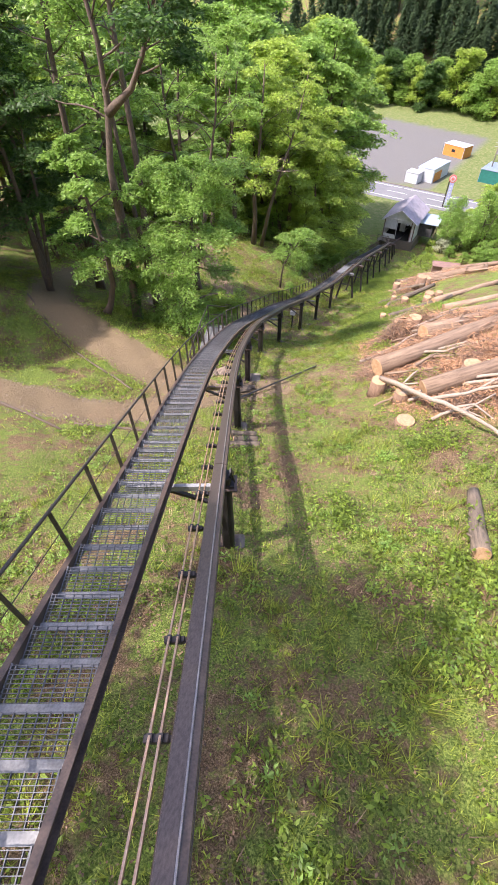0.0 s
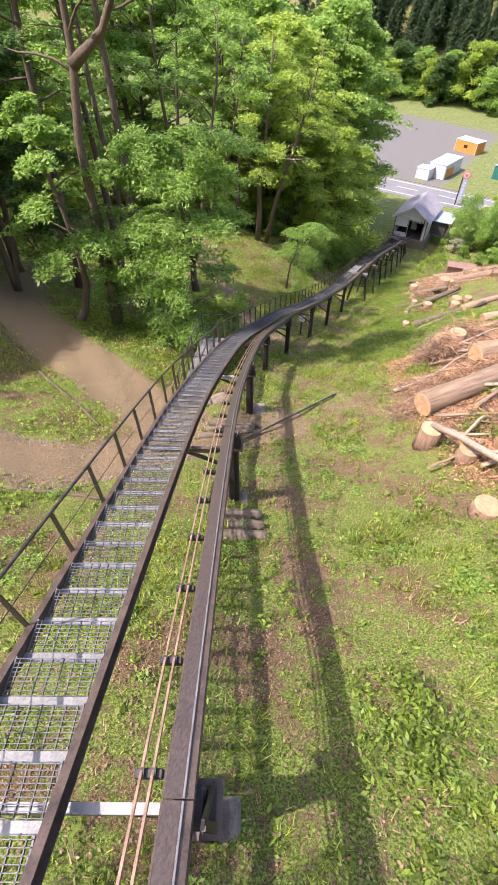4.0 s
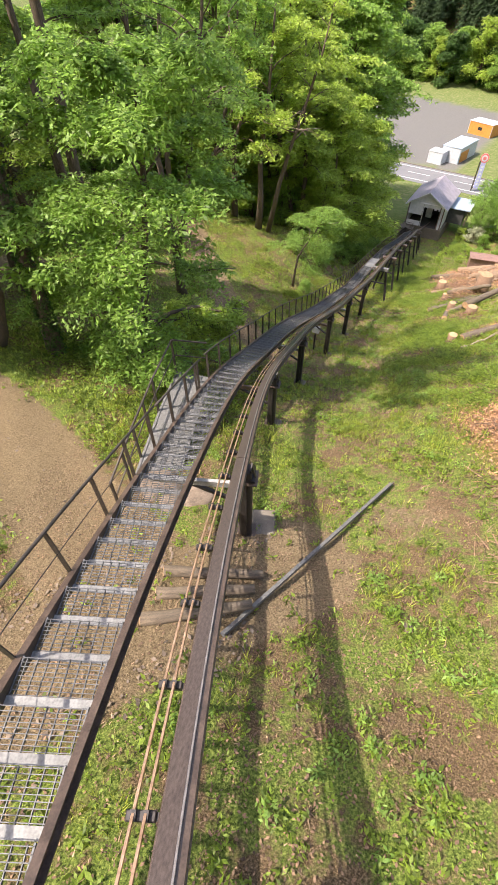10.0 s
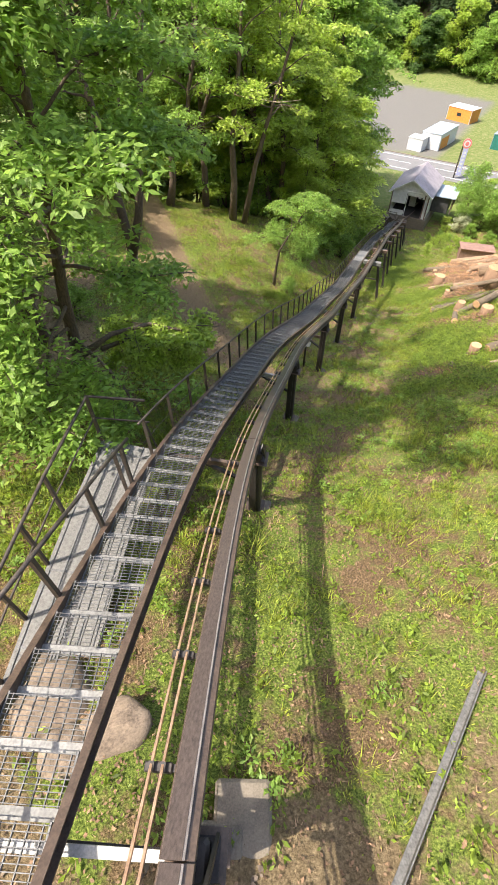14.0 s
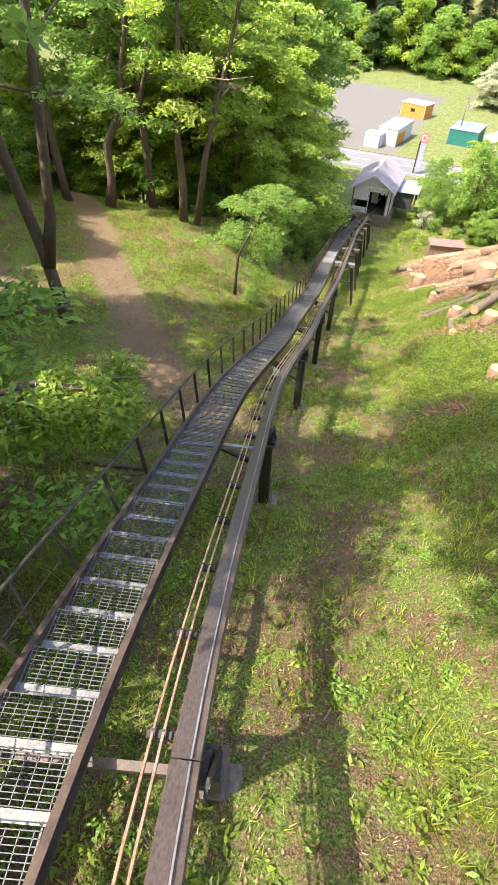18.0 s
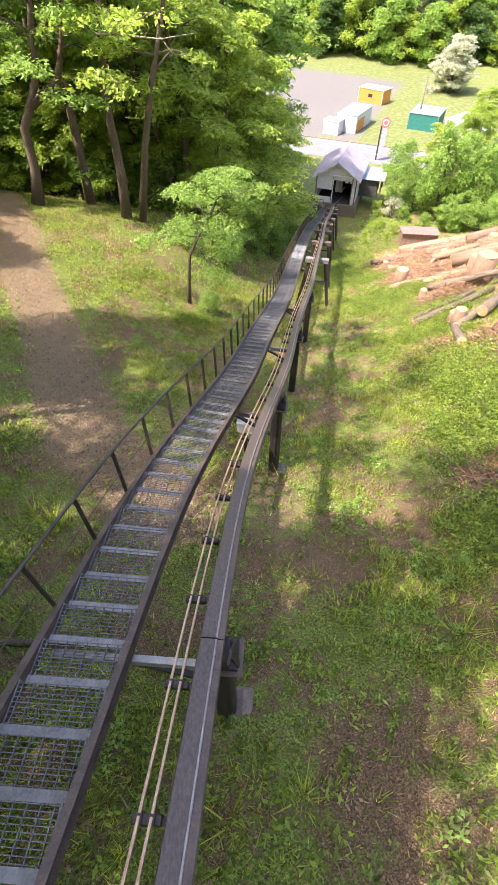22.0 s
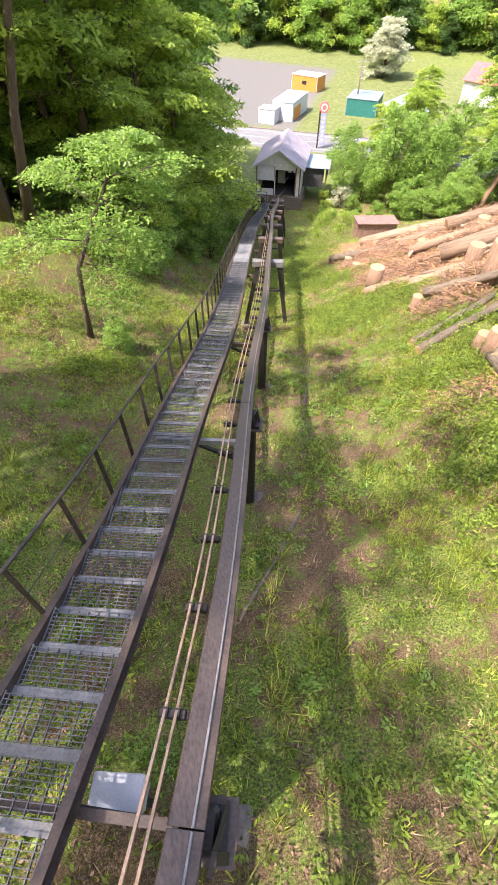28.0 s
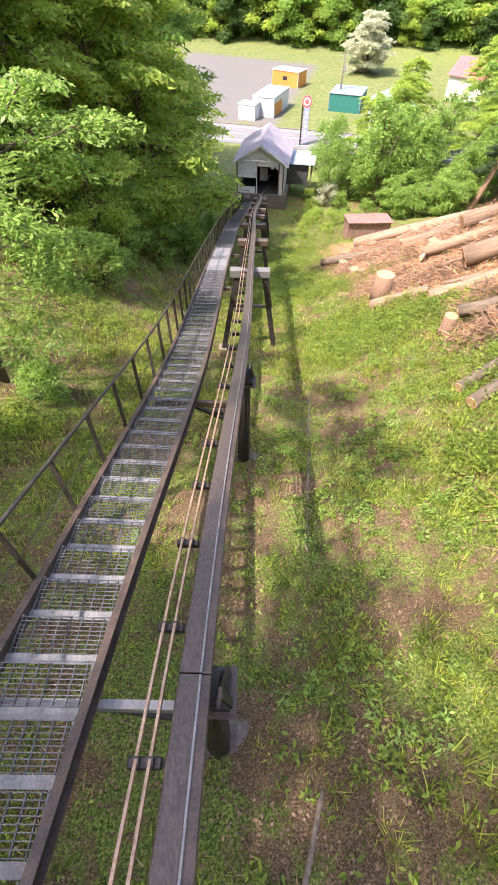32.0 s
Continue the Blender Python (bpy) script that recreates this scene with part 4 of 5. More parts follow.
for x, y, turn, size in ((-3.0, 41.0, 0, 0.45), (-2.2, 50, 40, 0.8), (-1.5, 53, 90, 0.9), (0.2, 57, 140, 0.9), (1.6, 61, 10, 1.0), (3.2, 66, 200, 1.0), (4.6, 71, 250, 1.0), (18.4, 88.0, 20, 0.5), (19.4, 86, 70, 0.5),
                         (21.5, 84, 110, 0.6), (25, 86, 30, 0.9), (27, 83, 300, 1.4), (30.5, 84, 220, 1.5), (23.5, 90, 180, 0.9), (33, 82, 60, 1.6), (25.5, 93, 10, 1.7), (29, 92, 330, 1.6), (36, 88, 15, 1.8), (-10.5, 28.5, 70, 0.6), (-24, 57, 20, 2.2), (-20, 58, 70, 2.0), (-16, 57.5, 130, 2.0), (-12.5, 58.5, 10, 2.2), (-9.5, 57, 200, 1.8), (-6.5, 56, 100, 1.5), (-4.6, 57.5, 60, 1.3), (-3.4, 59.5, 0, 1.5), (-28, 60, 50, 2.4), (-18, 64, 160, 2.5), (-10, 64, 250, 2.5), (-24, 46, 10, 1.6), (-26, 40, 100, 1.9), (-1.6, 57, 300, 1.2), (0.4, 63, 20, 1.4), (2.0, 70, 90, 1.2), (3.2, 77, 190, 1.1), (4.2, 82, 220, 1.0), (-4.4, 48.6, 330, 0.8), (-24, 26, 30, 1.8), (-22, 20, 120, 1.8), (-21, 33, 210, 1.5)):
    plant("shrub", SHRUB, "dense green shrub on the slope", "shrub", on(x, y), "shrubs", turn, size)
LEAFY = grow(24, 2.0, 1.4, 0.08, 0.04, 10, 80, 46, 0.12, 0.36, "young", (0, 0), 0.7, 2)
for x, y, turn, size in ((13.9, 75.5, 0, 0.5), (15.2, 78.4, 80, 0.6), (16.6, 80.6, 150, 0.7), (18.9, 80.2, 220, 0.75), (18.2, 84.6, 40, 0.7), (19.6, 89.6, 300, 0.8), (20.2, 93.6, 110, 0.75), (15.8, 83.4, 190, 0.45), (20.6, 81.8, 20, 0.6), (13.0, 71.2, 260, 0.4), (16.4, 74.6, 330, 0.5)):
    plant("bushlet", LEAFY, "low yellow-green bush on the slope below the shed", "shrub", on(x, y), "low bushes", turn, size)
pale = SHRUB[1].copy()
pale.materials[0] = BLOSSOM
plant("flowering_bush", (SHRUB[0], pale), "small bush with white blossom near the station", "shrub", on(21.9, 91.6), "", 30, 1.2)
WILLOW = grow(33, 11, 4.4, 0.42, 0.2, 14, 150, 44, 0.34, 0.9, "fresh", (0.02, 0.0), 0.9, 2, hang=0.8)
COPSE = grow(34, 5.5, 2.6, 0.12, 0.1, 12, 130, 50, 0.23, 0.6, "fresh", (0, 0), 0.6, 3)
for x, y, turn, size in ((27.5, 84, 60, 0.8), (30.5, 86, 120, 0.9), (33.5, 84.5, 180, 0.9), (36.5, 87, 240, 1.0), (40, 90, 300, 1.2), (44, 93, 30, 1.3), (28.5, 97, 90, 1.1), (33, 100, 150, 1.2), (37.5, 99, 210, 1.2), (42, 103, 10, 1.3), (47, 108, 70, 1.4), (-21, 60, 0, 1.2), (-15, 60.5, 60, 1.1), (-11, 60, 120, 1.0), (-8, 61, 180, 1.1), (-5.2, 59.2, 240, 0.8), (-25, 64, 300, 1.5), (-2, 64.5, 20, 0.9), (0.4, 72.5, 80, 1.0), (0.4, 80.5, 140, 0.9), (-19, 50.5, 200, 0.8), (-23, 52, 260, 1.0), (-30, 48, 320, 1.4), (-29, 55, 50, 1.4)):
    plant("copse_tree", COPSE, "low bushy tree with fresh green leaves", "tree", on(x, y), "bushy trees", turn, size)
for x, y, turn, size in ((22.8, 93.0, 50, 0.6), (28.0, 90.5, 150, 1.0), (32, 94, 250, 0.9), (24, 97, 10, 0.75), (30, 100, 100, 0.8), (36, 104, 200, 0.85), (42, 113, 40, 0.9), (34, 92, 310, 0.8), (47, 98, 80, 1.0), (52, 108, 190, 1.0), (58, 118, 260, 1.0), (44, 88, 15, 1.0)):
    plant("valley_tree", WILLOW if turn % 20 else SUNNY, "sunlit light green tree by the station", "tree", on(x, y), "trees in the valley", turn, size)
plant("snowy_tree", grow(31, 10.4, 6.0, 0.05, 0.25, 24, 460, 50, 0.4, 1.1, "blossom", (0, 0), 0.4, 2), "round tree covered in white blossom", "tree", on(54.6, 163))
FIR = conifer(41, 17, 2.6)
rnd = random.Random(5)
for i in range(170):
    x = rnd.uniform(-8, 125)
    y = 212 - 0.5 * min(max(x - 40, -56), 75) + rnd.uniform(0, 50)
    plant("cedar", FIR, "dark conical cedar on the far hill", "conifer", on(x, y), "cedars on the far hill", rnd.uniform(0, 360), rnd.uniform(0.85, 1.35))
FAR = grow(32, 8, 4.6, 0.06, 0.2, 18, 330, 30, 0.5, 1.1, "fresh", flat=0.6)
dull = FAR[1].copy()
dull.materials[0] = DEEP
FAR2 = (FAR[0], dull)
COPSE2 = grow(35, 9.5, 4.4, 0.12, 0.2, 14, 300, 30, 0.5, 1.1, "young", (0, 0), 0.6, 2)
for i in range(46):
    x = -20 + i * 3.1
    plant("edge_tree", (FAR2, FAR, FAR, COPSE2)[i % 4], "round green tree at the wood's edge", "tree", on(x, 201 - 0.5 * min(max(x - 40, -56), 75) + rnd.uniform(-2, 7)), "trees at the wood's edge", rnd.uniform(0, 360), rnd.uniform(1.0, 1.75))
for i in range(70):
    x = rnd.uniform(-95, -8)
    plant("cedar", FIR, "dark conical cedar on the far hill", "conifer", on(x, 225 + rnd.uniform(0, 50)), "cedars on the far hill", rnd.uniform(0, 360), rnd.uniform(0.95, 1.4))
for x, y, s in ((43.5, 82, 1.0), (47, 88, 1.2), (52, 94, 1.2), (44, 76, 0.9)):
    plant("cedar", FIR, "dark cedar behind the felled logs", "conifer", on(x, y), "cedars above the station", 40 * s, s)


# ---- felled timber ----
def log_shape(length, r, seed):
    rnd = random.Random(seed)
    n = 7
    path = [(length * i / (n - 1), rnd.uniform(-0.03, 0.03) * length * 0.15, rnd.uniform(-0.02, 0.02)) for i in range(n)]
    trunk = tube(path, [r * (1.06 - 0.25 * i / (n - 1)) * rnd.uniform(0.96, 1.04) for i in range(n)], 12, 0.05, rnd)
    stubs = []
    for _ in range(int(length * 0.7)):
        at, a = rnd.uniform(0.15, 0.95) * length, rnd.uniform(0, 6.28)
        out = Vector((0.35, math.cos(a), math.sin(a)))
        stubs.append(tube([(at, 0, 0), tuple(Vector((at, 0, 0)) + out * (r * rnd.uniform(1.15, 1.7)))], [r * 0.2, r * 0.13], 6))
    return joined(trunk, *stubs)


def fell(x, y, turn, length, r, seed, lift=0.0, label="brown cedar log with a pale sawn end lying on the slope", tilt=None, bark=None):
    ex, ey = x + length * math.cos(radians(turn)), y + length * math.sin(radians(turn))
    a, b = float(land(x, y)), float(land(ex, ey))
    pitch = math.degrees(math.atan2(b - a, length)) if tilt is None else tilt
    t = thing("log", label, "log", group="felled logs")
    t.matrix_world = pose(x, y, a + r * 0.85 + lift) @ pose(0, 0, 0, 0, 0, turn) @ pose(0, 0, 0, 0, -pitch, 0)
    part("bark", log_shape(length, r, seed), bark or LOGBARK, t, smooth=True)
    part("sawn_end", tube([(-0.012, 0, 0), (0.0, 0, 0)], [r * 1.0, r * 1.03], 14), CUTWOOD, t, "pale sawn wood")
    return t


def stump(x, y, r, h, seed):
    rnd = random.Random(seed)
    t = thing("stump", "freshly cut tree stump with a pale orange top", "stump", on(x, y, -0.06), "stumps", turn=rnd.uniform(0, 360))
    part("bark", tube([(0, 0, 0), (0, 0, h * 0.35), (0, 0, h)], [r * 1.22, r * 1.06, r], 12, 0.09, rnd), BARK, t, smooth=True)
    part("cut_face", tube([(0, 0, h), (0, 0, h + 0.012)], [r * 0.98, r * 0.95], 14), CUTWOOD, t, "pale cut face")


def brush(x, y, wide, n, seed, material, label, long=0.55, high=0.22):
    """A tangle of thin sticks, one joined heap."""
    rng = np.random.default_rng(seed)
    u, v = rng.normal(size=n), rng.normal(size=n)
    px, py = x + u * wide, y + v * wide * 0.7
    pz = land(px, py) + rng.random(n) ** 1.5 * high * np.exp(-0.35 * (u * u + v * v)) * 1.3
    a, ln = rng.random(n) * 6.283, long * (0.3 + rng.random(n))
    way = np.stack([np.cos(a), np.sin(a), rng.normal(size=n) * 0.25 - 0.1], -1)
    c = np.stack([px, py, pz], -1)
    s = np.stack([-np.sin(a), np.cos(a), rng.normal(size=n) * 0.6], -1) * (0.004 + 0.011 * rng.random(n) ** 2)[:, None]
    e = c + way * ln[:, None]
    ob = new("brush_heap", cloud("brush_heap", np.stack([c - s, c + s, e + s * 0.3, e - s * 0.3], 1).reshape(-1, 3), 4, material))
    tagged(ob, label, "brush", kind="stuff")


def lay(ax, ay, bx, by, r, seed, lift=0.0, bark=None, label="brown cedar log with a pale sawn end lying on the slope"):
    """A log from one place on the slope towards another."""
    return fell(ax, ay, math.degrees(math.atan2(by - ay, bx - ax)), math.hypot(bx - ax, by - ay), r, seed, lift, label, None, bark)


FRESH = "brown cedar log with a pale sawn end lying on the slope"
GREYED = "grey-brown weathered log lying in the felled timber"
for k, (ax, ay, bx, by, r, up, bark) in enumerate((
        (2.3, 13.5, 10.6, 19.2, 0.31, 0.15, None), (3.3, 10.9, 9.4, 13.1, 0.26, 0.1, None), (4.3, 16.7, 12.6, 22.0, 0.29, 0.16, None), (6.2, 19.0, 13.4, 22.4, 0.2, 0.2, None),
        (7.2, 25.3, 13.0, 27.0, 0.2, 0.1, None), (7.8, 30.3, 13.2, 34.4, 0.2, 0.1, None), (4.9, 28.95, 9.2, 31.1, 0.17, 0.02, DULLBARK), (5.9, 35.9, 8.0, 37.7, 0.16, 0.05, DULLBARK), (6.9, 36.4, 9.6, 38.6, 0.2, 0.2, DULLBARK),
        (5.45, 34.5, 5.95, 36.2, 0.15, 0.1, DULLBARK), (7.15, 41.45, 9.4, 39.3, 0.15, 0.45, DULLBARK), (7.4, 41.0, 9.0, 41.6, 0.1, 0.1, DULLBARK), (7.25, 46.1, 8.9, 45.0, 0.2, 0.0, None), (8.3, 44.4, 10.4, 43.6, 0.22, -0.05, None),
        (9.55, 57.3, 12.2, 53.9, 0.22, 0.0, DULLBARK), (10.1, 45.9, 15.8, 43.8, 0.34, 0.3, None), (13.6, 62.0, 24.6, 56.0, 0.26, 0.3, None), (12.6, 60.2, 23.4, 55.8, 0.24, 0.35, None), (11.4, 52.2, 18.6, 52.6, 0.27, 0.25, None), (10.6, 49.2, 15.8, 46.6, 0.2, 0.3, None), (13.0, 50.6, 20.0, 49.6, 0.28, 0.4, None))):
    lay(ax, ay, bx, by, r, k, up, bark, GREYED if bark else FRESH)
for k, (x, y, r, h) in enumerate(((2.2, 11.9, 0.25, 0.6), (2.8, 11.05, 0.22, 0.4), (2.6, 9.1, 0.24, 0.25), (4.8, 11.95, 0.3, 0.45), (3.75, 18.2, 0.42, 0.9), (4.5, 19.6, 0.3, 0.8), (5.06, 22.5, 0.25, 0.5), (4.52, 29.1, 0.2, 0.5), (6.78, 34.7, 0.27, 0.55), (6.28, 37.0, 0.17, 0.45), (8.45, 34.4, 0.34, 0.5), (7.95, 32.7, 0.28, 0.5),
                                  (8.9, 33.6, 0.25, 0.4), (6.2, 36.5, 0.2, 0.75), (8.9, 40.7, 0.42, 1.5), (7.0, 41.5, 0.17, 0.6), (7.95, 46.9, 0.33, 1.0), (10.2, 43.8, 0.3, 0.9), (11.2, 49.4, 0.28, 0.5), (9.9, 55.3, 0.2, 0.45), (13.7, 59.9, 0.3, 0.5), (12.3, 53.6, 0.28, 0.5), (11.6, 50.0, 0.3, 0.6),
                                  (10.6, 57.0, 0.22, 0.4), (12.6, 57.4, 0.28, 0.5), (14.6, 55.4, 0.3, 0.6), (11.4, 58.6, 0.24, 0.4), (13.4, 48.4, 0.3, 0.6), (15.6, 58.4, 0.26, 0.5), (9.2, 52.2, 0.22, 0.35))):
    stump(x, y, r, h, 60 + k)


pile = random.Random(77)
for k in range(44):
    u = pile.random()
    y = 43.5 + 17 * u
    x = 8.4 + 4.6 * u + pile.uniform(0, 5)
    fell(x, y, pile.uniform(-60, 70), pile.uniform(0.9, 3.0), pile.uniform(0.03, 0.08), 900 + k, pile.uniform(0.1, 0.4), "thin cut cedar branch in the timber pile", None, PALEWOOD if k % 3 == 0 else None)
for k in range(46):
    x, y = pile.uniform(1.9, 7.6), pile.uniform(10.4, 19.6)
    if x > 0.6 + 0.1 * y:
        fell(x, y, pile.uniform(-25, 55), pile.uniform(0.7, 2.2), pile.uniform(0.02, 0.06), 960 + k, pile.uniform(0.04, 0.3), "short split slab of cedar in the timber pile", None, PALEWOOD if k % 2 == 0 else None)


def bough(points, r, seed):
    """A pale crooked branch lying over the pile."""
    rnd = random.Random(seed)
    path = [Vector((x, y, float(land(x, y)) + up)) for x, y, up in points]
    fine = [path[i].lerp(path[i + 1], u) + Vector((rnd.uniform(-0.06, 0.06), rnd.uniform(-0.06, 0.06), rnd.uniform(-0.03, 0.05))) for i in range(len(path) - 1) for u in (0, 0.33, 0.66)] + [path[-1]]
    n = len(fine)
    t = thing("branch", "pale weathered branch lying across the felled timber", "branch", group="loose branches")
    part("limb", tube(fine, [r * (1 - 0.55 * i / (n - 1)) for i in range(n)], 8, 0.08, rnd), PALEWOOD, t, smooth=True)
    k = n // 2
    part("fork", tube([fine[k], fine[k] + Vector((rnd.uniform(0.3, 0.9), rnd.uniform(-0.6, 0.6), 0.15)), fine[k] + Vector((rnd.uniform(0.9, 1.6), rnd.uniform(-1, 1), 0.05))], [r * 0.6, r * 0.4, 0.012], 6, 0.08, rnd), PALEWOOD, t, smooth=True)


for k, (points, r) in enumerate((([(2.28, 12.05, 0.55), (3.27, 9.75, 0.5), (3.83, 8.9, 0.4), (4.2, 7.5, 0.2)], 0.08), ([(3.3, 9.9, 0.45), (4.4, 9.9, 0.5), (5.8, 10.2, 0.45)], 0.06), ([(2.2, 12.4, 0.12), (2.9, 11.9, 0.3), (3.4, 12.4, 0.4)], 0.06),
                                 ([(2.0, 15.6, 0.1), (3.4, 16.4, 0.25), (4.8, 18.0, 0.3)], 0.06), ([(3.1, 18.2, 0.15), (4.6, 19.2, 0.3), (6.4, 20.4, 0.35)], 0.07), ([(3.2, 9.2, 0.1), (4.0, 9.4, 0.15), (4.8, 9.9, 0.3)], 0.05),
                                 ([(3.6, 14.4, 0.35), (4.6, 14.2, 0.3), (5.9, 14.4, 0.3)], 0.06), ([(4.6, 27.6, 0.08), (5.4, 27.9, 0.2), (6.4, 28.6, 0.2)], 0.05))):
    bough(points, r, 700 + k)
lay(4.0, 21.3, 7.3, 23.0, 0.07, 690, 0.25, PALEWOOD, "pale bare branch lying over the slash")
for k, (x, y, w, n, high) in enumerate(((3.4, 17.9, 0.45, 1500, 1.0), (4.6, 20.4, 0.7, 1700, 1.0), (3.0, 15.6, 0.6, 1300, 0.35), (2.4, 13.9, 0.5, 900, 0.25), (3.6, 12.4, 0.6, 900, 0.3), (5.4, 13.6, 1.0, 1500, 0.4), (4.6, 15.8, 0.9, 1300, 0.4), (7.2, 16.8, 1.6, 1800, 0.5), (5.8, 18.4, 0.9, 1300, 0.5), (4.3, 10.2, 0.6, 800, 0.25), (5.8, 10.4, 0.8, 800, 0.3),
                                        (6.0, 22.6, 0.9, 900, 0.4), (2.7, 27.4, 0.35, 420, 0.15), (3.0, 26.7, 0.3, 260, 0.1), (6.4, 30.2, 0.7, 500, 0.2), (4.9, 35.0, 0.5, 500, 0.2), (6.2, 34.6, 0.5, 500, 0.25), (7.4, 40.4, 0.7, 1300, 0.6), (8.8, 42.4, 0.8, 1500, 0.6), (9.6, 46.6, 1.0, 2000, 0.5), (9.0, 48.6, 0.9, 1700, 0.4),
                                        (10.8, 50.6, 1.4, 2600, 0.6), (13.2, 53.8, 1.8, 2600, 0.6), (10.6, 54.2, 1.2, 2000, 0.4), (12, 57, 1.8, 2600, 0.5), (14.5, 51, 2.0, 2400, 0.7), (12.5, 47.0, 1.6, 2400, 0.7))):
    brush(x, y, w, n, 200 + k, TWIG, "tangle of dead twigs and branches among the logs", 0.42, high)
    brush(x + 0.3, y + 0.2, w * 0.9, n, 300 + k, NEEDLE, "tan dead cedar needles among the logs", 0.3, high)


# ---- station and valley ----
def gable(name, w, d, h, rise, over, wall, roof, t, open_front=False):
    """Walls with a gable front and a pitched roof with thickness."""
    a, th = w / 2, 0.12
    part("back_wall", ([(-a, d, 0), (a, d, 0), (a, d, h), (0, d, h + rise), (-a, d, h), (-a, d - th, 0), (a, d - th, 0), (a, d - th, h), (0, d - th, h + rise), (-a, d - th, h)],
                       [(0, 1, 2, 3, 4), (9, 8, 7, 6, 5), (0, 5, 6, 1), (1, 6, 7, 2), (2, 7, 8, 3), (3, 8, 9, 4), (4, 9, 5, 0)]), wall, t)
    for s in (-1, 1):
        part("side_wall", box(th, d - 2 * th, h, (s * (a - th / 2), d / 2, 0)), wall, t)
    part("front_gable", ([(-a, 0, h), (a, 0, h), (0, 0, h + rise), (-a, th, h), (a, th, h), (0, th, h + rise)], [(0, 1, 2), (5, 4, 3), (0, 3, 4, 1), (1, 4, 5, 2), (2, 5, 3, 0)]), wall, t)
    for s in (-1, 1):
        drop = rise / a * over
        q = [(0, -over, h + rise + 0.06), (0, d + over, h + rise + 0.06), (s * (a + over), d + over, h - drop + 0.06), (s * (a + over), -over, h - drop + 0.06)]
        slab = q + [(x, y, z + 0.1) for x, y, z in q]
        r = part("roof", (slab, [(0, 1, 2, 3), (7, 6, 5, 4), (0, 4, 5, 1), (1, 5, 6, 2), (2, 6, 7, 3), (3, 7, 4, 0)]), roof, t)
        part("bargeboard", bar((0, -over - 0.02, h + rise + 0.08), (s * (a + over), -over - 0.02, h - drop + 0.08), 0.04, 0.2), wall, r)


def station():
    t = thing("station", "white gabled slope-car station with a lilac-grey roof and dark open doorway", "station", (13.5, 92.2, -38.45), turn=-20)
    part("base", box(6.4, 8.6, 2.2, (0, 4.0, -2.2)), CONCRETE, t)
    gable("station", 5.7, 8.0, 3.55, 1.75, 0.55, WALL, ROOF, t)
    part("front_panel", box(2.25, 0.1, 1.8, (-1.7, 0.05, 1.75)), WALL, t, "white panel over the waiting window")
    part("lintel", box(3.2, 0.12, 0.5, (1.2, 0.06, 3.05)), WALL, t)
    part("gable_rail", box(5.9, 0.14, 0.16, (0, -0.03, 3.5)), WALL, t, "white moulding under the gable")
    for x in (-2.85, -0.45, 2.25, 2.8):
        part("post", box(0.16 if abs(x) > 1 else 0.1, 0.16, 3.55, (x, 0, 0), 0.01), TRIM if abs(x) > 1 else WALL, t)
    part("sill_wall", box(2.2, 0.1, 0.75, (-1.7, 0.05, 0)), WALL, t)
    part("pier", box(0.5, 0.1, 3.55, (2.55, 0.06, 0)), WALL, t)
    part("inner_wall", box(5.4, 0.1, 3.45, (0, 5.6, 0.02)), DUSK, t, "dark inside wall")
    part("inner_screen", box(1.0, 0.06, 1.5, (0.1, 2.6, 0.6)), WALL, t, "pale screen inside")
    part("floor", box(5.5, 7.7, 0.04, (0, 3.95, 0)), DUSK, t)
    for x in (1.45, 2.1):
        part("notice", box(0.42, 0.03, 0.38, (x, -0.02, 2.85)), WHITE, t, "small white notice")
    part("loading_ramp", bar((0.4, 3.2, 0.4), (1.0, 2.2, 1.5), 0.25, 0.1), GALV, t, "tilted pale metal arm")
    a = part("annex", box(2.6, 4.4, 2.3, (4.2, 6.0, 0.0)), DUSK, t, "dark glazed annex")
    part("annex_roof", joined(box(3.5, 5.2, 0.12, (4.6, 6.0, 2.4))), PALEBLUE, a)
    for y in (3.9, 6.0, 8.1):
        part("column", box(0.14, 0.14, 2.4, (5.95, y, 0.0)), TRIM, a)
    part("porch", box(2.2, 1.5, 0.12, (-2.2, -1.2, -0.12)), CONCRETE, t, "concrete porch")
    for s in (-1, 0, 1):
        part("porch_post", box(0.06, 0.06, 1.0, (-2.2 + s, -1.9, 0)), RAILING, t)
    part("porch_rail", bar((-3.3, -1.9, 1.0), (-1.1, -1.9, 1.0), 0.05, 0.05), RAILING, t)


def road():
    """Asphalt road past the station with white edge lines."""
    z, ax = LOT * K, Vector((0.905, -0.425, 0))
    across = Vector((0.425, 0.905, 0))
    mid = Vector((22.5, 120.5, z))

    def strip(name, a, b, low, high, up, material, label, category, kind="structure"):
        p = [mid + ax * u + across * v for u, v in ((a, low), (b, low), (b, high), (a, high))]
        q = [(v.x, v.y, z + up) for v in p] + [(v.x, v.y, z - 0.2) for v in p]
        ob = new(name, mesh(name, (q, [(0, 1, 2, 3), (7, 6, 5, 4), (0, 4, 5, 1), (1, 5, 6, 2), (2, 6, 7, 3), (3, 7, 4, 0)]), material))
        return tagged(ob, label, category, kind=kind)

    strip("road", -140, 140, -5.2, 4.6, 0.02, ASPHALT, "grey asphalt road in the valley", "road")
    for v in (-3.6, 3.4):
        strip("road_line", -140, 140, v - 0.09, v + 0.09, 0.026, PAINT, "white painted edge line", "road line")
    for i in range(-6, 7):
        strip("road_line", i * 10, i * 10 + 5, -0.08, 0.08, 0.026, PAINT, "white painted centre dash", "road line")
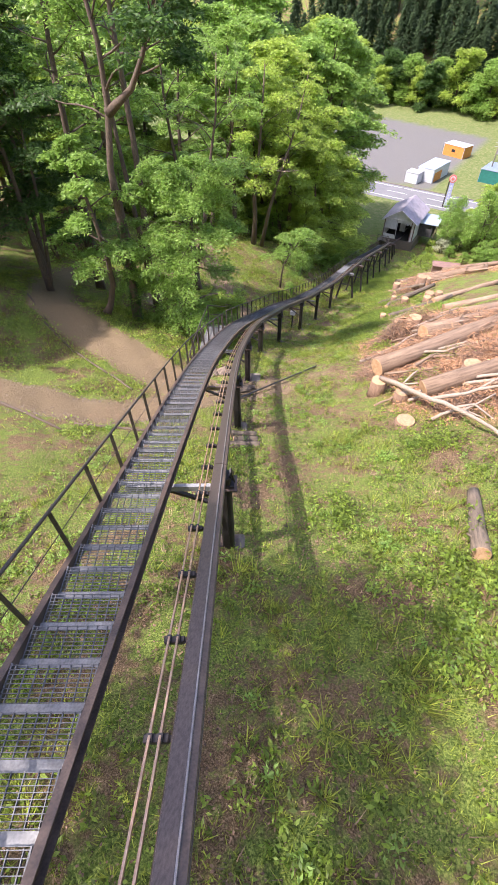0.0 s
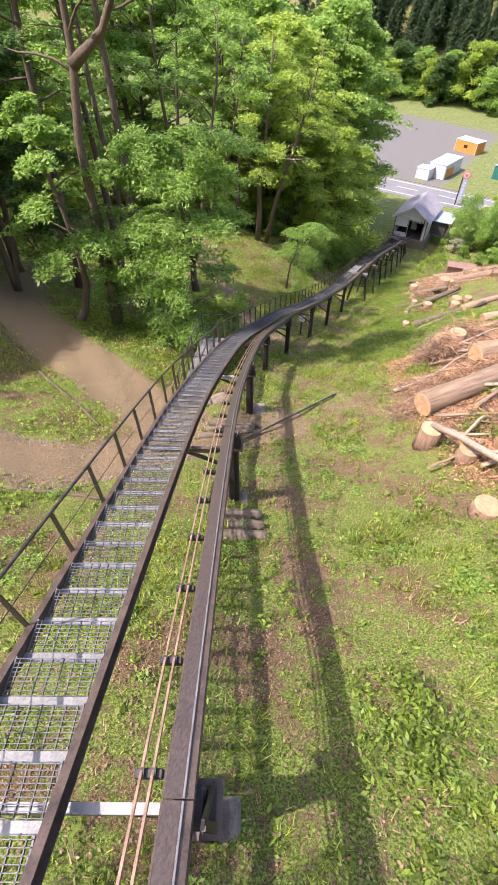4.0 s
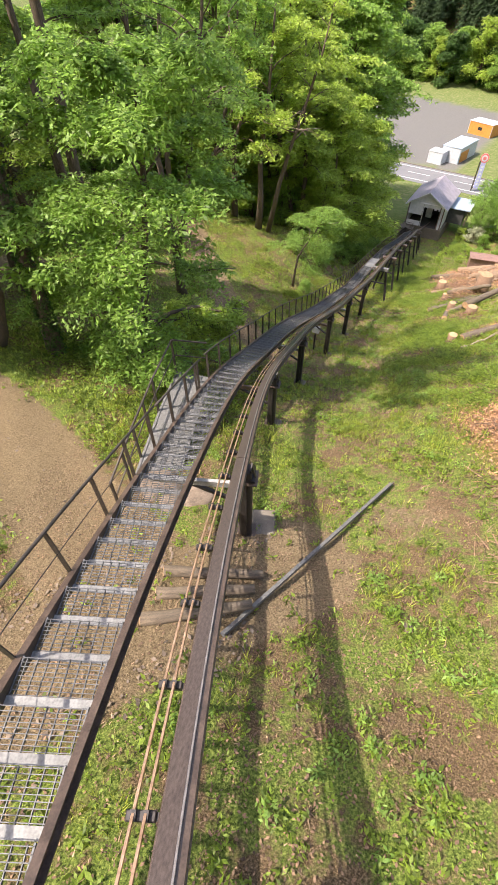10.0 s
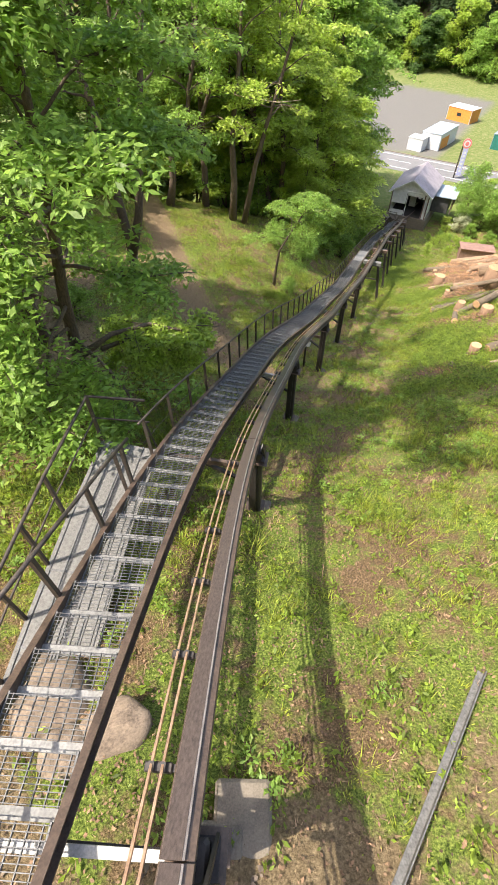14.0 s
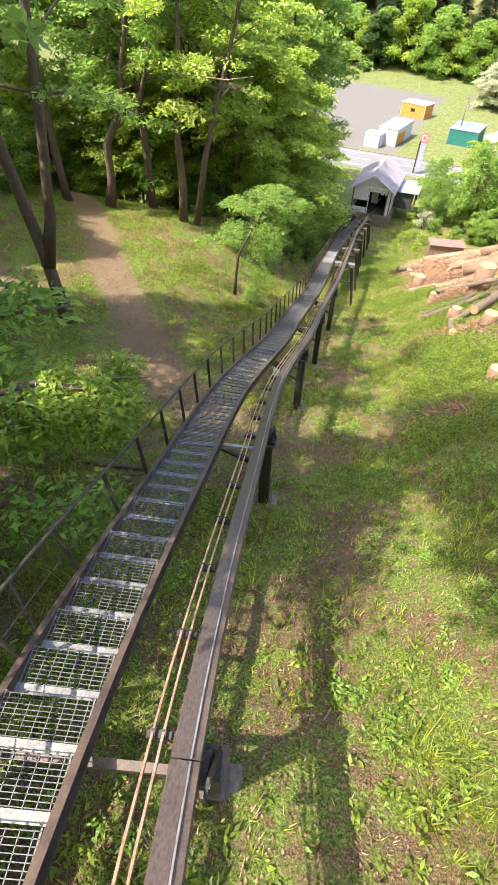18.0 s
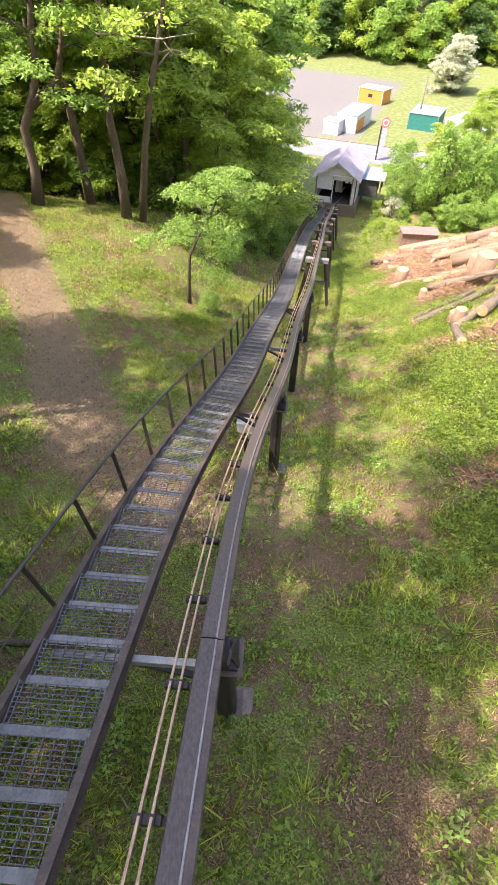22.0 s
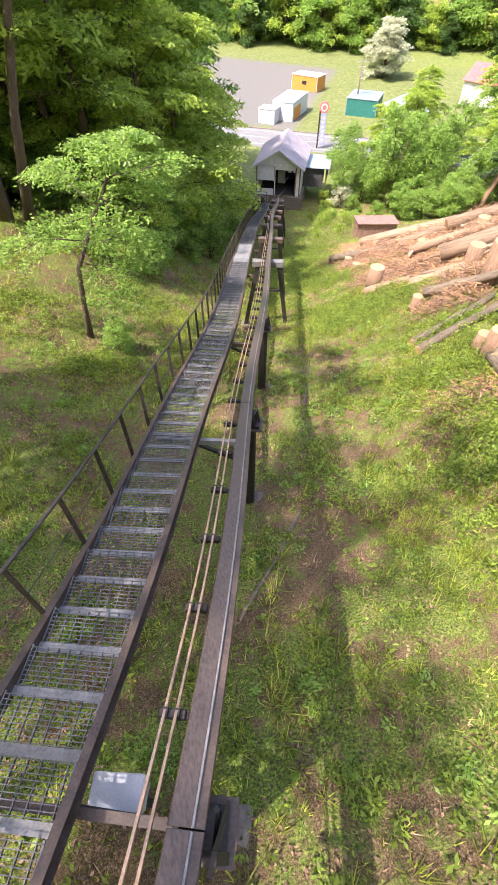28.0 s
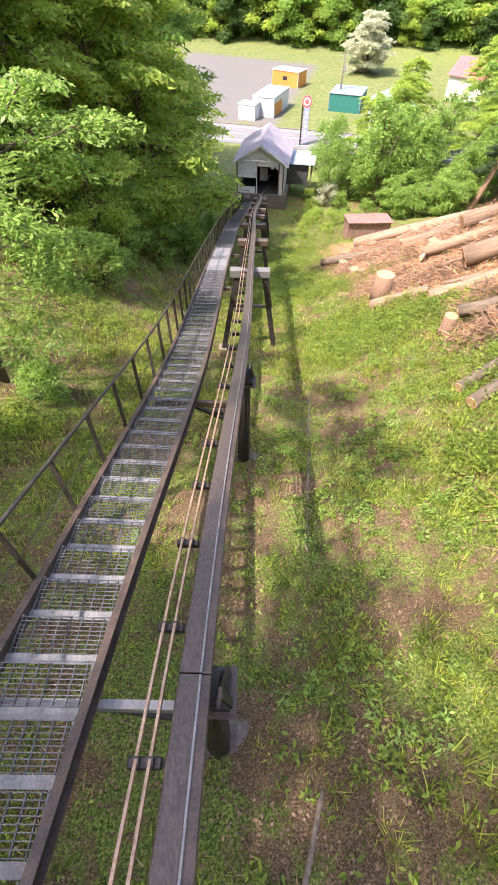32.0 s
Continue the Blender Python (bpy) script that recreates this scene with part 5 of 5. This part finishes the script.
    strip("kerb", -140, 140, 4.6, 4.85, 0.13, CONCRETE, "pale concrete kerb", "kerb")


def hut(name, label, at, turn, w, d, h, wall, roof, side=None, window=True):
    t = thing(name, label, "site hut", at, turn=turn)
    part("body", box(w, d, h, (0, d / 2, 0)), wall, t)
    part("roof", box(w + 0.2, d + 0.2, 0.12, (0, d / 2, h), 0.03), roof, t)
    for s in (-1, 1):
        part("corner_post", box(0.1, 0.1, h, (s * (w / 2 - 0.02), 0.0, 0)), roof, t)
    if window:
        win = part("window", box(1.1, 0.06, 0.7, (0, -0.02, h * 0.42)), GLASS, t)
        part("window_frame", joined(box(1.24, 0.05, 0.07, (0, -0.03, h * 0.42 - 0.07)), box(1.24, 0.05, 0.07, (0, -0.03, h * 0.42 + 0.7))), wall, win)
    if side:
        part("door_panel", box(0.06, d * 0.45, h * 0.7, (w / 2 + 0.02, d * 0.3, 0.05)), side, t)


def pylon():
    t = thing("sign_pylon", "tall roadside sign pylon with pale blue panel and red emblem", "sign", (25.9, 115.5, LOT * K), turn=-14)
    part("post", joined(box(0.22, 0.22, 5.4, (-0.62, 0, 0)), *[box(0.34, 0.1, 0.08, (-0.5, 0, 0.6 + 0.6 * i)) for i in range(8)]), DARK, t)
    part("panel", box(0.85, 0.3, 5.0, (0.05, 0, 0.6), 0.03), SIGN, t, "pale blue vertical panel with plain bars")
    for i in range(6):
        part("bar", box(0.42, 0.02, 0.34, (0.05, -0.16, 1.2 + 0.62 * i)), WHITE, t)
    part("emblem", tube([(0, -0.16, 5.9), (0, 0.16, 5.9)], 0.78, 20), SIGNRED, t, "round red emblem")
    part("emblem_ring", tube([(0, -0.19, 5.9), (0, -0.15, 5.9)], 0.55, 20), WHITE, t)
    part("emblem_core", tube([(0, -0.21, 5.9), (0, -0.18, 5.9)], 0.32, 20), SIGNRED, t)


def house(name, label, at, turn, w, d, h, rise, wall, roof):
    t = thing(name, label, "house", at, turn=turn)
    gable(name, w, d, h, rise, 0.5, wall, roof, t)
    part("front_wall", box(w - 0.3, 0.12, h, (0, 0.06, 0)), wall, t)
    for x in (-w * 0.26, w * 0.24):
        win = part("window", box(1.5, 0.06, 1.1, (x, -0.02, h * 0.4)), GLASS, t)
        part("window_frame", box(1.6, 0.05, 0.08, (x, -0.03, h * 0.4 - 0.08)), WHITE, win)


station()
road()
ground_z = LOT * K
hut("small_white_hut", "small white site hut on the gravel lot", (19.3, 130.6, ground_z), -32, 3.2, 2.8, 2.3, WHITE, WHITE, None, False)
hut("blue_roofed_hut", "white site hut with a pale blue roof and orange end", (22.7, 132.0, ground_z), -32, 4.2, 9.0, 3.0, WHITE, PALEBLUE, ORANGE, False)
hut("orange_hut", "orange prefabricated hut with a pale roof on the lot", (32.4, 153.8, ground_z), -42, 6.4, 4.0, 2.7, ORANGE, WHITE)
hut("teal_shed", "teal shed with a blue-grey roof", (38.6, 132.5, ground_z), -30, 6.0, 7.0, 2.8, TEAL, SLATE, None, False)
pylon()
house("red_roofed_house", "white house with a faded red roof", (71, 135, ground_z), 38, 9, 8, 4.2, 2.2, WALL, RED)
house("pale_house", "pale house half hidden behind trees", (43, 121, ground_z), -20, 7, 6, 3.2, 1.5, WALL, SLATE)
pole = thing("utility_pole", "grey concrete utility pole with crossarms", "utility pole", (38.8, 136, ground_z))
part("shaft", tube([(0, 0, 0), (0, 0, 8.5)], [0.17, 0.11], 10), CONCRETE, pole, smooth=True)
for z in (7.2, 8.0):
    part("crossarm", bar((-0.9, 0, z), (0.9, 0, z), 0.08, 0.08), GALV, pole)
part("transformer", tube([(0.3, 0, 5.6), (0.3, 0, 6.5)], 0.24, 10), GALV, pole)
shed = thing("rusty_shed", "low brown corrugated shed on the slope", "shed", (18.4, 70.2, float(land(18.4, 70.2)) - 0.2), turn=-8)
shed.scale = (0.78, 0.78, 0.78)
for i in range(24):
    part("sheet", box(0.19, 0.03, 2.2, (-2.35 + 0.2 * i, 0.015 * (i % 2), 0)), RUST, shed)
part("back", box(4.7, 2.4, 2.1, (0, 1.25, 0)), RUST, shed)
part("roof", bar((0, -0.3, 2.3), (0, 2.7, 2.05), 5.1, 0.08), RUST, shed)

# ---- small things on the slope ----
a, b = Vector(on(0.19, 16.0, 0.05)), Vector(on(-2.4, 12.1, 0.05))
solid("steel_angle", joined(bar(a, b, 0.075, 0.01), bar(a + Vector((0.035, 0, 0.03)), b + Vector((0.035, 0, 0.03)), 0.01, 0.07)), DECK, "grey steel angle lying across the slope", "steel angle")
junction = thing("junction_box", "white plastic junction box on a short post", "junction box", on(-1.72, 29.2, 0), turn=-12)
box_up = -17.92 - float(land(-1.72, 29.2))
part("post", box(0.07, 0.07, box_up, (0, 0, 0)), DARK, junction)
part("case", box(0.34, 0.2, 0.25, (0, 0, box_up), 0.02), WHITE, junction)
part("lid", box(0.36, 0.22, 0.03, (0, 0, box_up + 0.25), 0.01), WHITE, junction)
for k, (x, y, lng) in enumerate(((-2.0, 8.69, 0.7), (-1.85, 8.36, 0.66), (-1.95, 8.1, 0.85))):
    fell(x, y, 10 + 3 * (k % 2), lng, 0.125, 800 + k, -0.07, "short barked log laid as a step under the rail", 0, DULLBARK)
for k, (x, y, lng) in enumerate(((-3.5, 13.0, 1.5), (-3.45, 12.55, 1.4), (-3.5, 12.1, 1.5))):
    fell(x, y, 8 + 5 * k, lng, 0.085, 820 + k, -0.03, "weathered log holding the path edge under the walkway", 0, DULLBARK)
for k, (x, y, turn, lng) in enumerate(((-10.2, 9.8, -23, 3.4), (-6.9, 8.9, 3, 2.4), (-6.0, 24.6, 3, 2.2), (-14.9, 19.6, -45, 2.8), (-12.9, 17.4, -38, 2.8), (-10.7, 15.8, -38, 3.0), (-8.2, 13.9, -42, 2.2))):
    fell(x, y, turn, lng, 0.045, 840 + k, -0.01, "thin dark log edging the dirt path", None, TRUNK)
rock_bm = bmesh.new()
bmesh.ops.create_icosphere(rock_bm, subdivisions=3, radius=0.5)
for v in rock_bm.verts:
    v.co *= 1 + 0.25 * noise.noise(v.co * 2.2) + 0.06 * noise.noise(v.co * 7)
    v.co.z *= 0.55
rock_me = bpy.data.meshes.new("boulder")
rock_bm.to_mesh(rock_me)
rock_bm.free()
rock_me.materials.append(STONE)
rock_me.shade_smooth()
for x, y, s_, a_ in ((-4.35, 15.15, 0.85, 20), (-4.0, 14.75, 0.5, 100), (-4.8, 15.5, 0.5, 200), (0.0, 12.6, 0.14, 30), (3.6, 28.2, 0.3, 10)):
    rock = new("boulder", rock_me)
    rock.matrix_world = pose(*on(x, y, 0.02), 0, 0, a_) @ Matrix.Scale(s_, 4)
    tagged(rock, "rough grey-brown boulder half sunk in the slope", "rock", "boulders")
fell(2.95, 4.1, 80, 1.7, 0.14, 870, 0, "short grey weathered log with a sawn orange end", None, DULLBARK)
for k, (x, y, turn, lng, r, up) in enumerate(((5.49, 38.6, 20, 3.0, 0.11, 0.08), (5.3, 37.95, 18, 3.6, 0.13, 0.08))):
    fell(x, y, turn, lng, r, 880 + k, up, "grey-brown weathered log on the grassy slope", None, DULLBARK)
pipe = thing("drain_pipe", "thin grey pipe lying along the slope beside the rail", "pipe")
for p_, q_ in (((-0.63, 30.96), (0.29, 32.24)), ((0.32, 32.3), (0.74, 32.95)), ((1.5, 35.7), (3.3, 41.0))):
    n_ = 8
    part("length", tube([on(p_[0] + (q_[0] - p_[0]) * i_ / n_, p_[1] + (q_[1] - p_[1]) * i_ / n_, 0.012) for i_ in range(n_ + 1)], 0.026, 7), STONE, pipe, smooth=True)


# ---- grass ----
def sow(seed, n, x0, x1, y0, y1, high, material, name, label, keep):
    rng = np.random.default_rng(seed)
    x, y = rng.uniform(x0, x1, n), rng.uniform(y0, y1, n)
    ok = rng.random(n) < keep(x, y)
    x, y = x[ok], y[ok]
    n = len(x)
    c = np.stack([x, y, land(x, y) - 0.02], -1)
    a = rng.random(n) * 6.283
    h = high * (0.35 + rng.random(n) ** 2 * 1.2)
    out = np.stack([np.cos(a), np.sin(a), np.zeros(n)], -1)
    side = np.stack([-np.sin(a), np.cos(a), np.zeros(n)], -1) * (0.003 + 0.006 * rng.random(n) + 0.02 * high ** 1.6)[:, None]
    tip = c + out * (h * rng.uniform(0.2, 1.1, n))[:, None] + np.array([0, 0, 1.0]) * h[:, None]
    ob = new(name, cloud(name, np.stack([c - side, c + side, tip], 1).reshape(-1, 3), 3, material))
    tagged(ob, label, "grass", kind="stuff")


def green(x, y):
    """Where the plants grow: clumps of clumps."""
    v = np.sin(0.9 * x + 1.7 * np.sin(0.35 * y)) * np.sin(0.8 * y + 1.3 * np.sin(0.5 * x)) + 0.8 * np.sin(2.7 * x + 1.1 * np.sin(1.9 * y)) * np.sin(2.3 * y + 1.4 * np.sin(1.6 * x)) + 0.5 * np.sin(7.1 * x + 2 * np.sin(3.7 * y)) * np.sin(6.4 * y + 2 * np.sin(4.1 * x))
    return np.clip(0.48 + 0.55 * v + 0.22 * step(x - rail_x(np.minimum(y, 100)), 1.5, 4.0) * step(y, 18, 24) - 0.02 * step(y, 25, 28) + 0.02 * (1 - step(y, 6, 10)) - 0.12 * step(y, 6, 8) * (1 - step(y, 13, 15.5)) + 0.4 * step(y, 15.8, 17) * (1 - step(y, 23, 25)), 0.04, 1) * (1 - bare(x, y)) * (1 - 0.85 * felled(x, y))


def strew(seed, n, x0, x1, y0, y1, size, material, name, label, category, keep, lift=0.03):
    """Small leaves or chips lying nearly flat on the ground."""
    rng = np.random.default_rng(seed)
    x, y = rng.uniform(x0, x1, n), rng.uniform(y0, y1, n)
    ok = rng.random(n) < keep(x, y)
    x, y = x[ok], y[ok]
    n = len(x)
    c = np.stack([x, y, land(x, y) + lift * rng.random(n) + 0.008], -1)
    a = rng.random(n) * 6.283
    way = np.stack([np.cos(a), np.sin(a), rng.normal(size=n) * 0.35 - 0.2], -1)
    side = np.stack([-np.sin(a), np.cos(a), rng.normal(size=n) * 0.35], -1)
    s = size * (0.4 + rng.random(n))[:, None]
    ob = new(name, cloud(name, np.stack([c - way * s * 0.5, c + side * s * 0.3, c + way * s * 0.5, c - side * s * 0.3], 1).reshape(-1, 3), 4, material))
    tagged(ob, label, category, kind="stuff")


sow(1, 420000, -7, 7.5, -3, 56, 0.085, GRASS, "grass", "short fresh grass on the slope", lambda x, y: green(x, y) ** 1.8)
sow(2, 230000, -7, 7.5, -3, 56, 0.06, STRAW, "dry_grass", "dry straw and cut stems on the slope", lambda x, y: (1 - 0.7 * green(x, y)) * (1 - 0.6 * bare(x, y)))
sow(3, 90000, -25, 24, 40, 92, 0.25, GRASS, "long_grass", "longer grass on the lower slope", lambda x, y: (1 - bare(x, y)) * (1 - felled(x, y)) * (land(x, y) > LOT * K + 0.3))
strew(4, 130000, -7, 7.5, -3, 56, 0.04, WEED, "weeds", "low leafy weeds on the slope", "weeds", lambda x, y: green(y * 0.7 + 3, x * 1.3) * green(x, y), 0.09)
strew(5, 260000, -7, 7.5, -3, 56, 0.036, LITTER, "leaf_litter", "dead brown leaves and chips strewn on the slope", "leaf litter", lambda x, y: (1 - 0.8 * green(x, y)) * (1 - 0.5 * bare(x, y)), 0.03)
sow(7, 150000, -22, -6, 8, 54, 0.13, GRASS, "meadow_grass", "short grass on the mound beside the wood", lambda x, y: (1 - bare(x, y)) * (0.35 + 0.65 * green(x, y)))
strew(8, 120000, -22, -6, 8, 54, 0.09, WEED, "woodland_weeds", "low weeds on the shaded mound", "weeds", lambda x, y: green(x, y), 0.12)


def tufts(seed, n, x0, x1, y0, y1, blades, high, material, name, label, keep):
    """Grass standing in tufts: blades that fan out of a common root."""
    rng = np.random.default_rng(seed)
    x, y = rng.uniform(x0, x1, n), rng.uniform(y0, y1, n)
    ok = rng.random(n) < keep(x, y)
    big = np.repeat(0.45 + rng.random(ok.sum()) ** 2 * 1.1, blades)
    x, y = np.repeat(x[ok], blades), np.repeat(y[ok], blades)
    n = len(x)
    a = rng.random(n) * 6.283
    r = 0.07 * big * rng.random(n) ** 0.5
    x, y = x + np.cos(a) * r, y + np.sin(a) * r
    c = np.stack([x, y, land(x, y) - 0.02], -1)
    h = high * big * (0.5 + 0.7 * rng.random(n))
    b = a + rng.normal(size=n) * 0.5
    side = np.stack([-np.sin(b), np.cos(b), np.zeros(n)], -1) * (0.003 + 0.004 * rng.random(n) + 0.012 * high)[:, None]
    tip = c + np.stack([np.cos(b), np.sin(b), np.zeros(n)], -1) * (h * rng.uniform(0.2, 1.0, n))[:, None] + np.array([0, 0, 1.0]) * h[:, None]
    ob = new(name, cloud(name, np.stack([c - side, c + side, tip], 1).reshape(-1, 3), 3, material))
    tagged(ob, label, "grass", kind="stuff")


def ferns(seed, spots):
    """Arching fronds and broad weeds in clumps."""
    rng = np.random.default_rng(seed)
    centres = []
    for x, y, wide, n in spots:
        px, py = x + rng.normal(size=n) * wide, y + rng.normal(size=n) * wide
        centres.append(np.stack([px, py, land(px, py) + 0.08 + 0.16 * rng.random(n)], -1))
    ob = new("broad_weeds", cloud("broad_weeds", leaf_points(np.concatenate(centres), rng, 36, 0.24, 0.07, 0.7, 0.1), 4, WEED))
    tagged(ob, "clumps of broad-leaved weeds and ferns on the slope", "weeds", kind="stuff")


FERN_SPOTS = [(3.06, 7.8, 0.35, 40), (0.87, 5.3, 0.3, 30), (2.4, 3.4, 0.5, 50), (3.0, 2.2, 0.6, 60), (3.8, 4.6, 0.4, 40), (3.4, 12.2, 0.3, 25), (4.4, 14.3, 0.3, 25), (3.0, 17.0, 0.4, 30), (3.2, 20.4, 0.5, 60), (3.6, 23.0, 0.6, 80),
              (3.4, 26.4, 0.7, 110), (4.0, 28.6, 0.8, 130), (4.4, 31.0, 0.8, 120), (4.8, 33.6, 0.8, 100), (5.6, 36.0, 0.8, 100), (6.6, 38.6, 0.8, 100), (6.2, 43.6, 0.8, 120), (7.2, 45.0, 0.7, 90), (5.4, 46.0, 0.7, 80), (8.0, 43.0, 0.7, 80),
              (4.6, 52, 1.2, 150), (5.8, 56, 1.4, 190), (7.4, 60, 1.5, 200), (8.8, 64, 1.6, 200), (11, 68, 2.0, 200), (9.6, 50.5, 0.8, 70), (13, 72, 2.2, 200), (16, 78, 2.2, 200), (-6.2, 26.0, 0.5, 60), (-8.6, 20.6, 0.8, 90), (-9.6, 22.2, 0.9, 90), (-5.2, 17.6, 0.5, 50), (-3.6, 39.6, 0.5, 60), (-5.6, 42.6, 0.8, 80), (-2.6, 46.6, 0.8, 90)]
ferns(77, FERN_SPOTS + [(3.4, 29.6, 0.5, 90), (2.3, 26.3, 0.35, 60), (5.1, 31.5, 0.6, 90), (4.0, 31.8, 0.4, 60), (4.3, 32.8, 0.4, 60), (4.6, 36.4, 0.35, 50), (6.9, 43.9, 0.7, 90), (5.0, 43.3, 0.8, 90), (8.2, 43.6, 0.5, 60), (5.6, 53, 1.0, 200), (7.0, 55, 1.0, 200), (7.6, 51.5, 0.7, 120), (6.4, 58, 1.0, 150), (9.2, 61, 1.2, 150), (10.6, 64.5, 1.4, 150)])


def leaning_cedar(x, y):
    """A cedar with a bare reddish trunk that leans out over the valley."""
    t = thing("leaning_cedar", "cedar leaning over the valley with a bare reddish trunk", "conifer", on(x, y))
    h = 15.0
    stem = [Vector((0.30 * h * u + 0.25 * math.sin(3 * u), 0.02 * h * u, h * u)) for u in (0, 0.15, 0.3, 0.45, 0.6, 0.8, 1)]
    part("trunk", tube(stem, [0.42, 0.34, 0.3, 0.26, 0.2, 0.12, 0.03], 10, 0.06, random.Random(3)), BARK, t, "rust brown bark", True)
    rnd = random.Random(8)
    tips = []
    for k in range(34):
        u = 0.3 + 0.7 * k / 33
        base = Vector((0.30 * h * u + 0.25 * math.sin(3 * u), 0.02 * h * u, h * u))
        a, reach = k * 2.4, 3.2 * (1.12 - u)
        tips += [tuple(base + Vector((math.cos(a), math.sin(a), -0.25)) * (reach * v)) for v in (0.35, 0.55, 0.75, 0.95)]
        part("bough", tube([base, base + Vector((math.cos(a), math.sin(a), -0.25)) * reach], [0.05, 0.01], 5), BARK, t)
    part("crown", cloud("crown", leaf_points(tips, np.random.default_rng(4), 46, 0.5, 0.34, 0.5, 0.6), 4, CEDAR), None, t)


leaning_cedar(38.2, 84.9)

strew(9, 60000, -16, -2, 8, 22, 0.07, STONE, "path_gravel", "grey stones along the edge of the dirt path", "gravel", lambda x, y: 0.25 * band(x, y, LOWER_PATH, 1.0, 0.5) * (1 - band(x, y, LOWER_PATH, 0.5, 0.4)) + 0.01 * bare(x, y), 0.03)
# Litter strewn thick and dark, so it also stands in for shade on the path.
strew(10, 150000, -14, -2, 22, 50, 0.045, TWIG, "path_litter", "dead leaves and chips, thick and dark for shade on the dirt path", "leaf litter", lambda x, y: 0.12 + 0.5 * bare(x, y), 0.03)


def carpet(seed, n, x0, x1, y0, y1, material, name, label, keep, leaves, wide, size, up):
    """Small leafy plants standing in patches."""
    rng = np.random.default_rng(seed)
    x, y = rng.uniform(x0, x1, n), rng.uniform(y0, y1, n)
    ok = rng.random(n) < keep(x, y)
    x, y = x[ok], y[ok]
    c = np.stack([x, y, land(x, y) + up * (0.3 + rng.random(len(x)))], -1)
    ob = new(name, cloud(name, leaf_points(c, rng, leaves, wide, size, 0.8, 0.0), 4, material))
    tagged(ob, label, "weeds", kind="stuff")


def lush(x, y):
    """Patches where the weeds stand thick, more of them away from the rail."""
    d = x - rail_x(np.minimum(y, 100))
    v = np.sin(1.7 * x + 1.3 * np.sin(1.1 * y)) * np.sin(1.5 * y + 1.6 * np.sin(0.9 * x + 1)) + 0.6 * np.sin(4.3 * x + 1.2 * np.sin(3.1 * y)) * np.sin(3.7 * y + 1.5 * np.sin(2.8 * x))
    return np.clip(-0.05 + 0.75 * v + 0.45 * step(y, 17, 22) * step(d, 0.3, 2.5) + 0.06 * (1 - step(y, 5, 8)), 0, 1) * (1 - bare(x, y)) * (1 - 0.9 * felled(x, y))


tufts(41, 30000, -7, 7.5, -3, 54, 16, 0.13, GRASS, "grass_tufts", "tufts of fresh grass on the slope", lambda x, y: green(x, y) ** 2.5)
tufts(42, 5000, -7, 8, -3, 54, 22, 0.26, GRASS, "tall_tufts", "taller grass tufts on the slope", lambda x, y: green(x, y) ** 5)
tufts(44, 9000, -3, 9, 25, 66, 20, 0.2, GRASS, "slope_tufts", "thick grass tufts on the lower slope", lambda x, y: 0.9 * green(x, y) ** 1.5)
tufts(43, 9000, -20, -6, 9, 54, 14, 0.16, GRASS, "mound_tufts", "grass tufts on the mound", lambda x, y: (1 - bare(x, y)) * green(x, y) ** 2)
carpet(21, 46000, -7, 8, -2, 52, WEED, "leafy_weeds", "patches of small leafy weeds on the slope", lush, 14, 0.085, 0.055, 0.06)
tufts(45, 9000, -5, 8, -3, 56, 9, 0.13, STRAW, "straw_tufts", "bleached dry stems among the grass", lambda x, y: 0.25 + 0.5 * green(x, y))
carpet(23, 15000, -5, 8, -3, 56, WEED, "ground_leaves", "single broad-leaved weeds scattered over the slope", lambda x, y: 0.15 + 0.6 * green(x, y) ** 2, 9, 0.11, 0.075, 0.07)
carpet(22, 12000, -6, 8.5, -2, 52, LEAF, "tall_weeds", "taller bright green weeds on the slope", lambda x, y: lush(x, y) ** 2, 30, 0.12, 0.055, 0.12)

solid("concrete_pad", box(0.5, 0.56, 0.5, (0, 0, -0.4), 0.03), CONCRETE, "brown-grey concrete pad beside the rail post", "concrete pad", on(-2.22, 14.45, 0), turn=6)
slab_rock = new("flat_stone", rock_me)
slab_rock.matrix_world = pose(*on(-3.6, 14.95, 0.03), 8, -6, 35) @ Matrix.Diagonal((0.8, 0.55, 0.4, 1))
tagged(slab_rock, "flat grey-brown stone slab under the walkway", "rock", "boulders")

strew(31, 30000, 1.6, 9, 8.5, 21, 0.055, CUTWOOD, "wood_splinters", "splinters of fresh wood in the timber pile", "wood chips", lambda x, y: 0.4 * felled(x, y), 0.12)
strew(32, 60000, 1.6, 9, 8.5, 21, 0.05, NEEDLE, "bark_flakes", "tan bark flakes in the timber pile", "bark", lambda x, y: felled(x, y), 0.12)
strew(33, 60000, 6, 18, 42, 66, 0.08, NEEDLE, "bark_litter", "tan bark and needles over the lower timber pile", "bark", lambda x, y: felled(x, y), 0.15)
strew(34, 16000, 6, 18, 42, 66, 0.08, PALEWOOD, "bleached_chips", "pale chips and branch ends over the lower timber pile", "wood chips", lambda x, y: felled(x, y), 0.15)
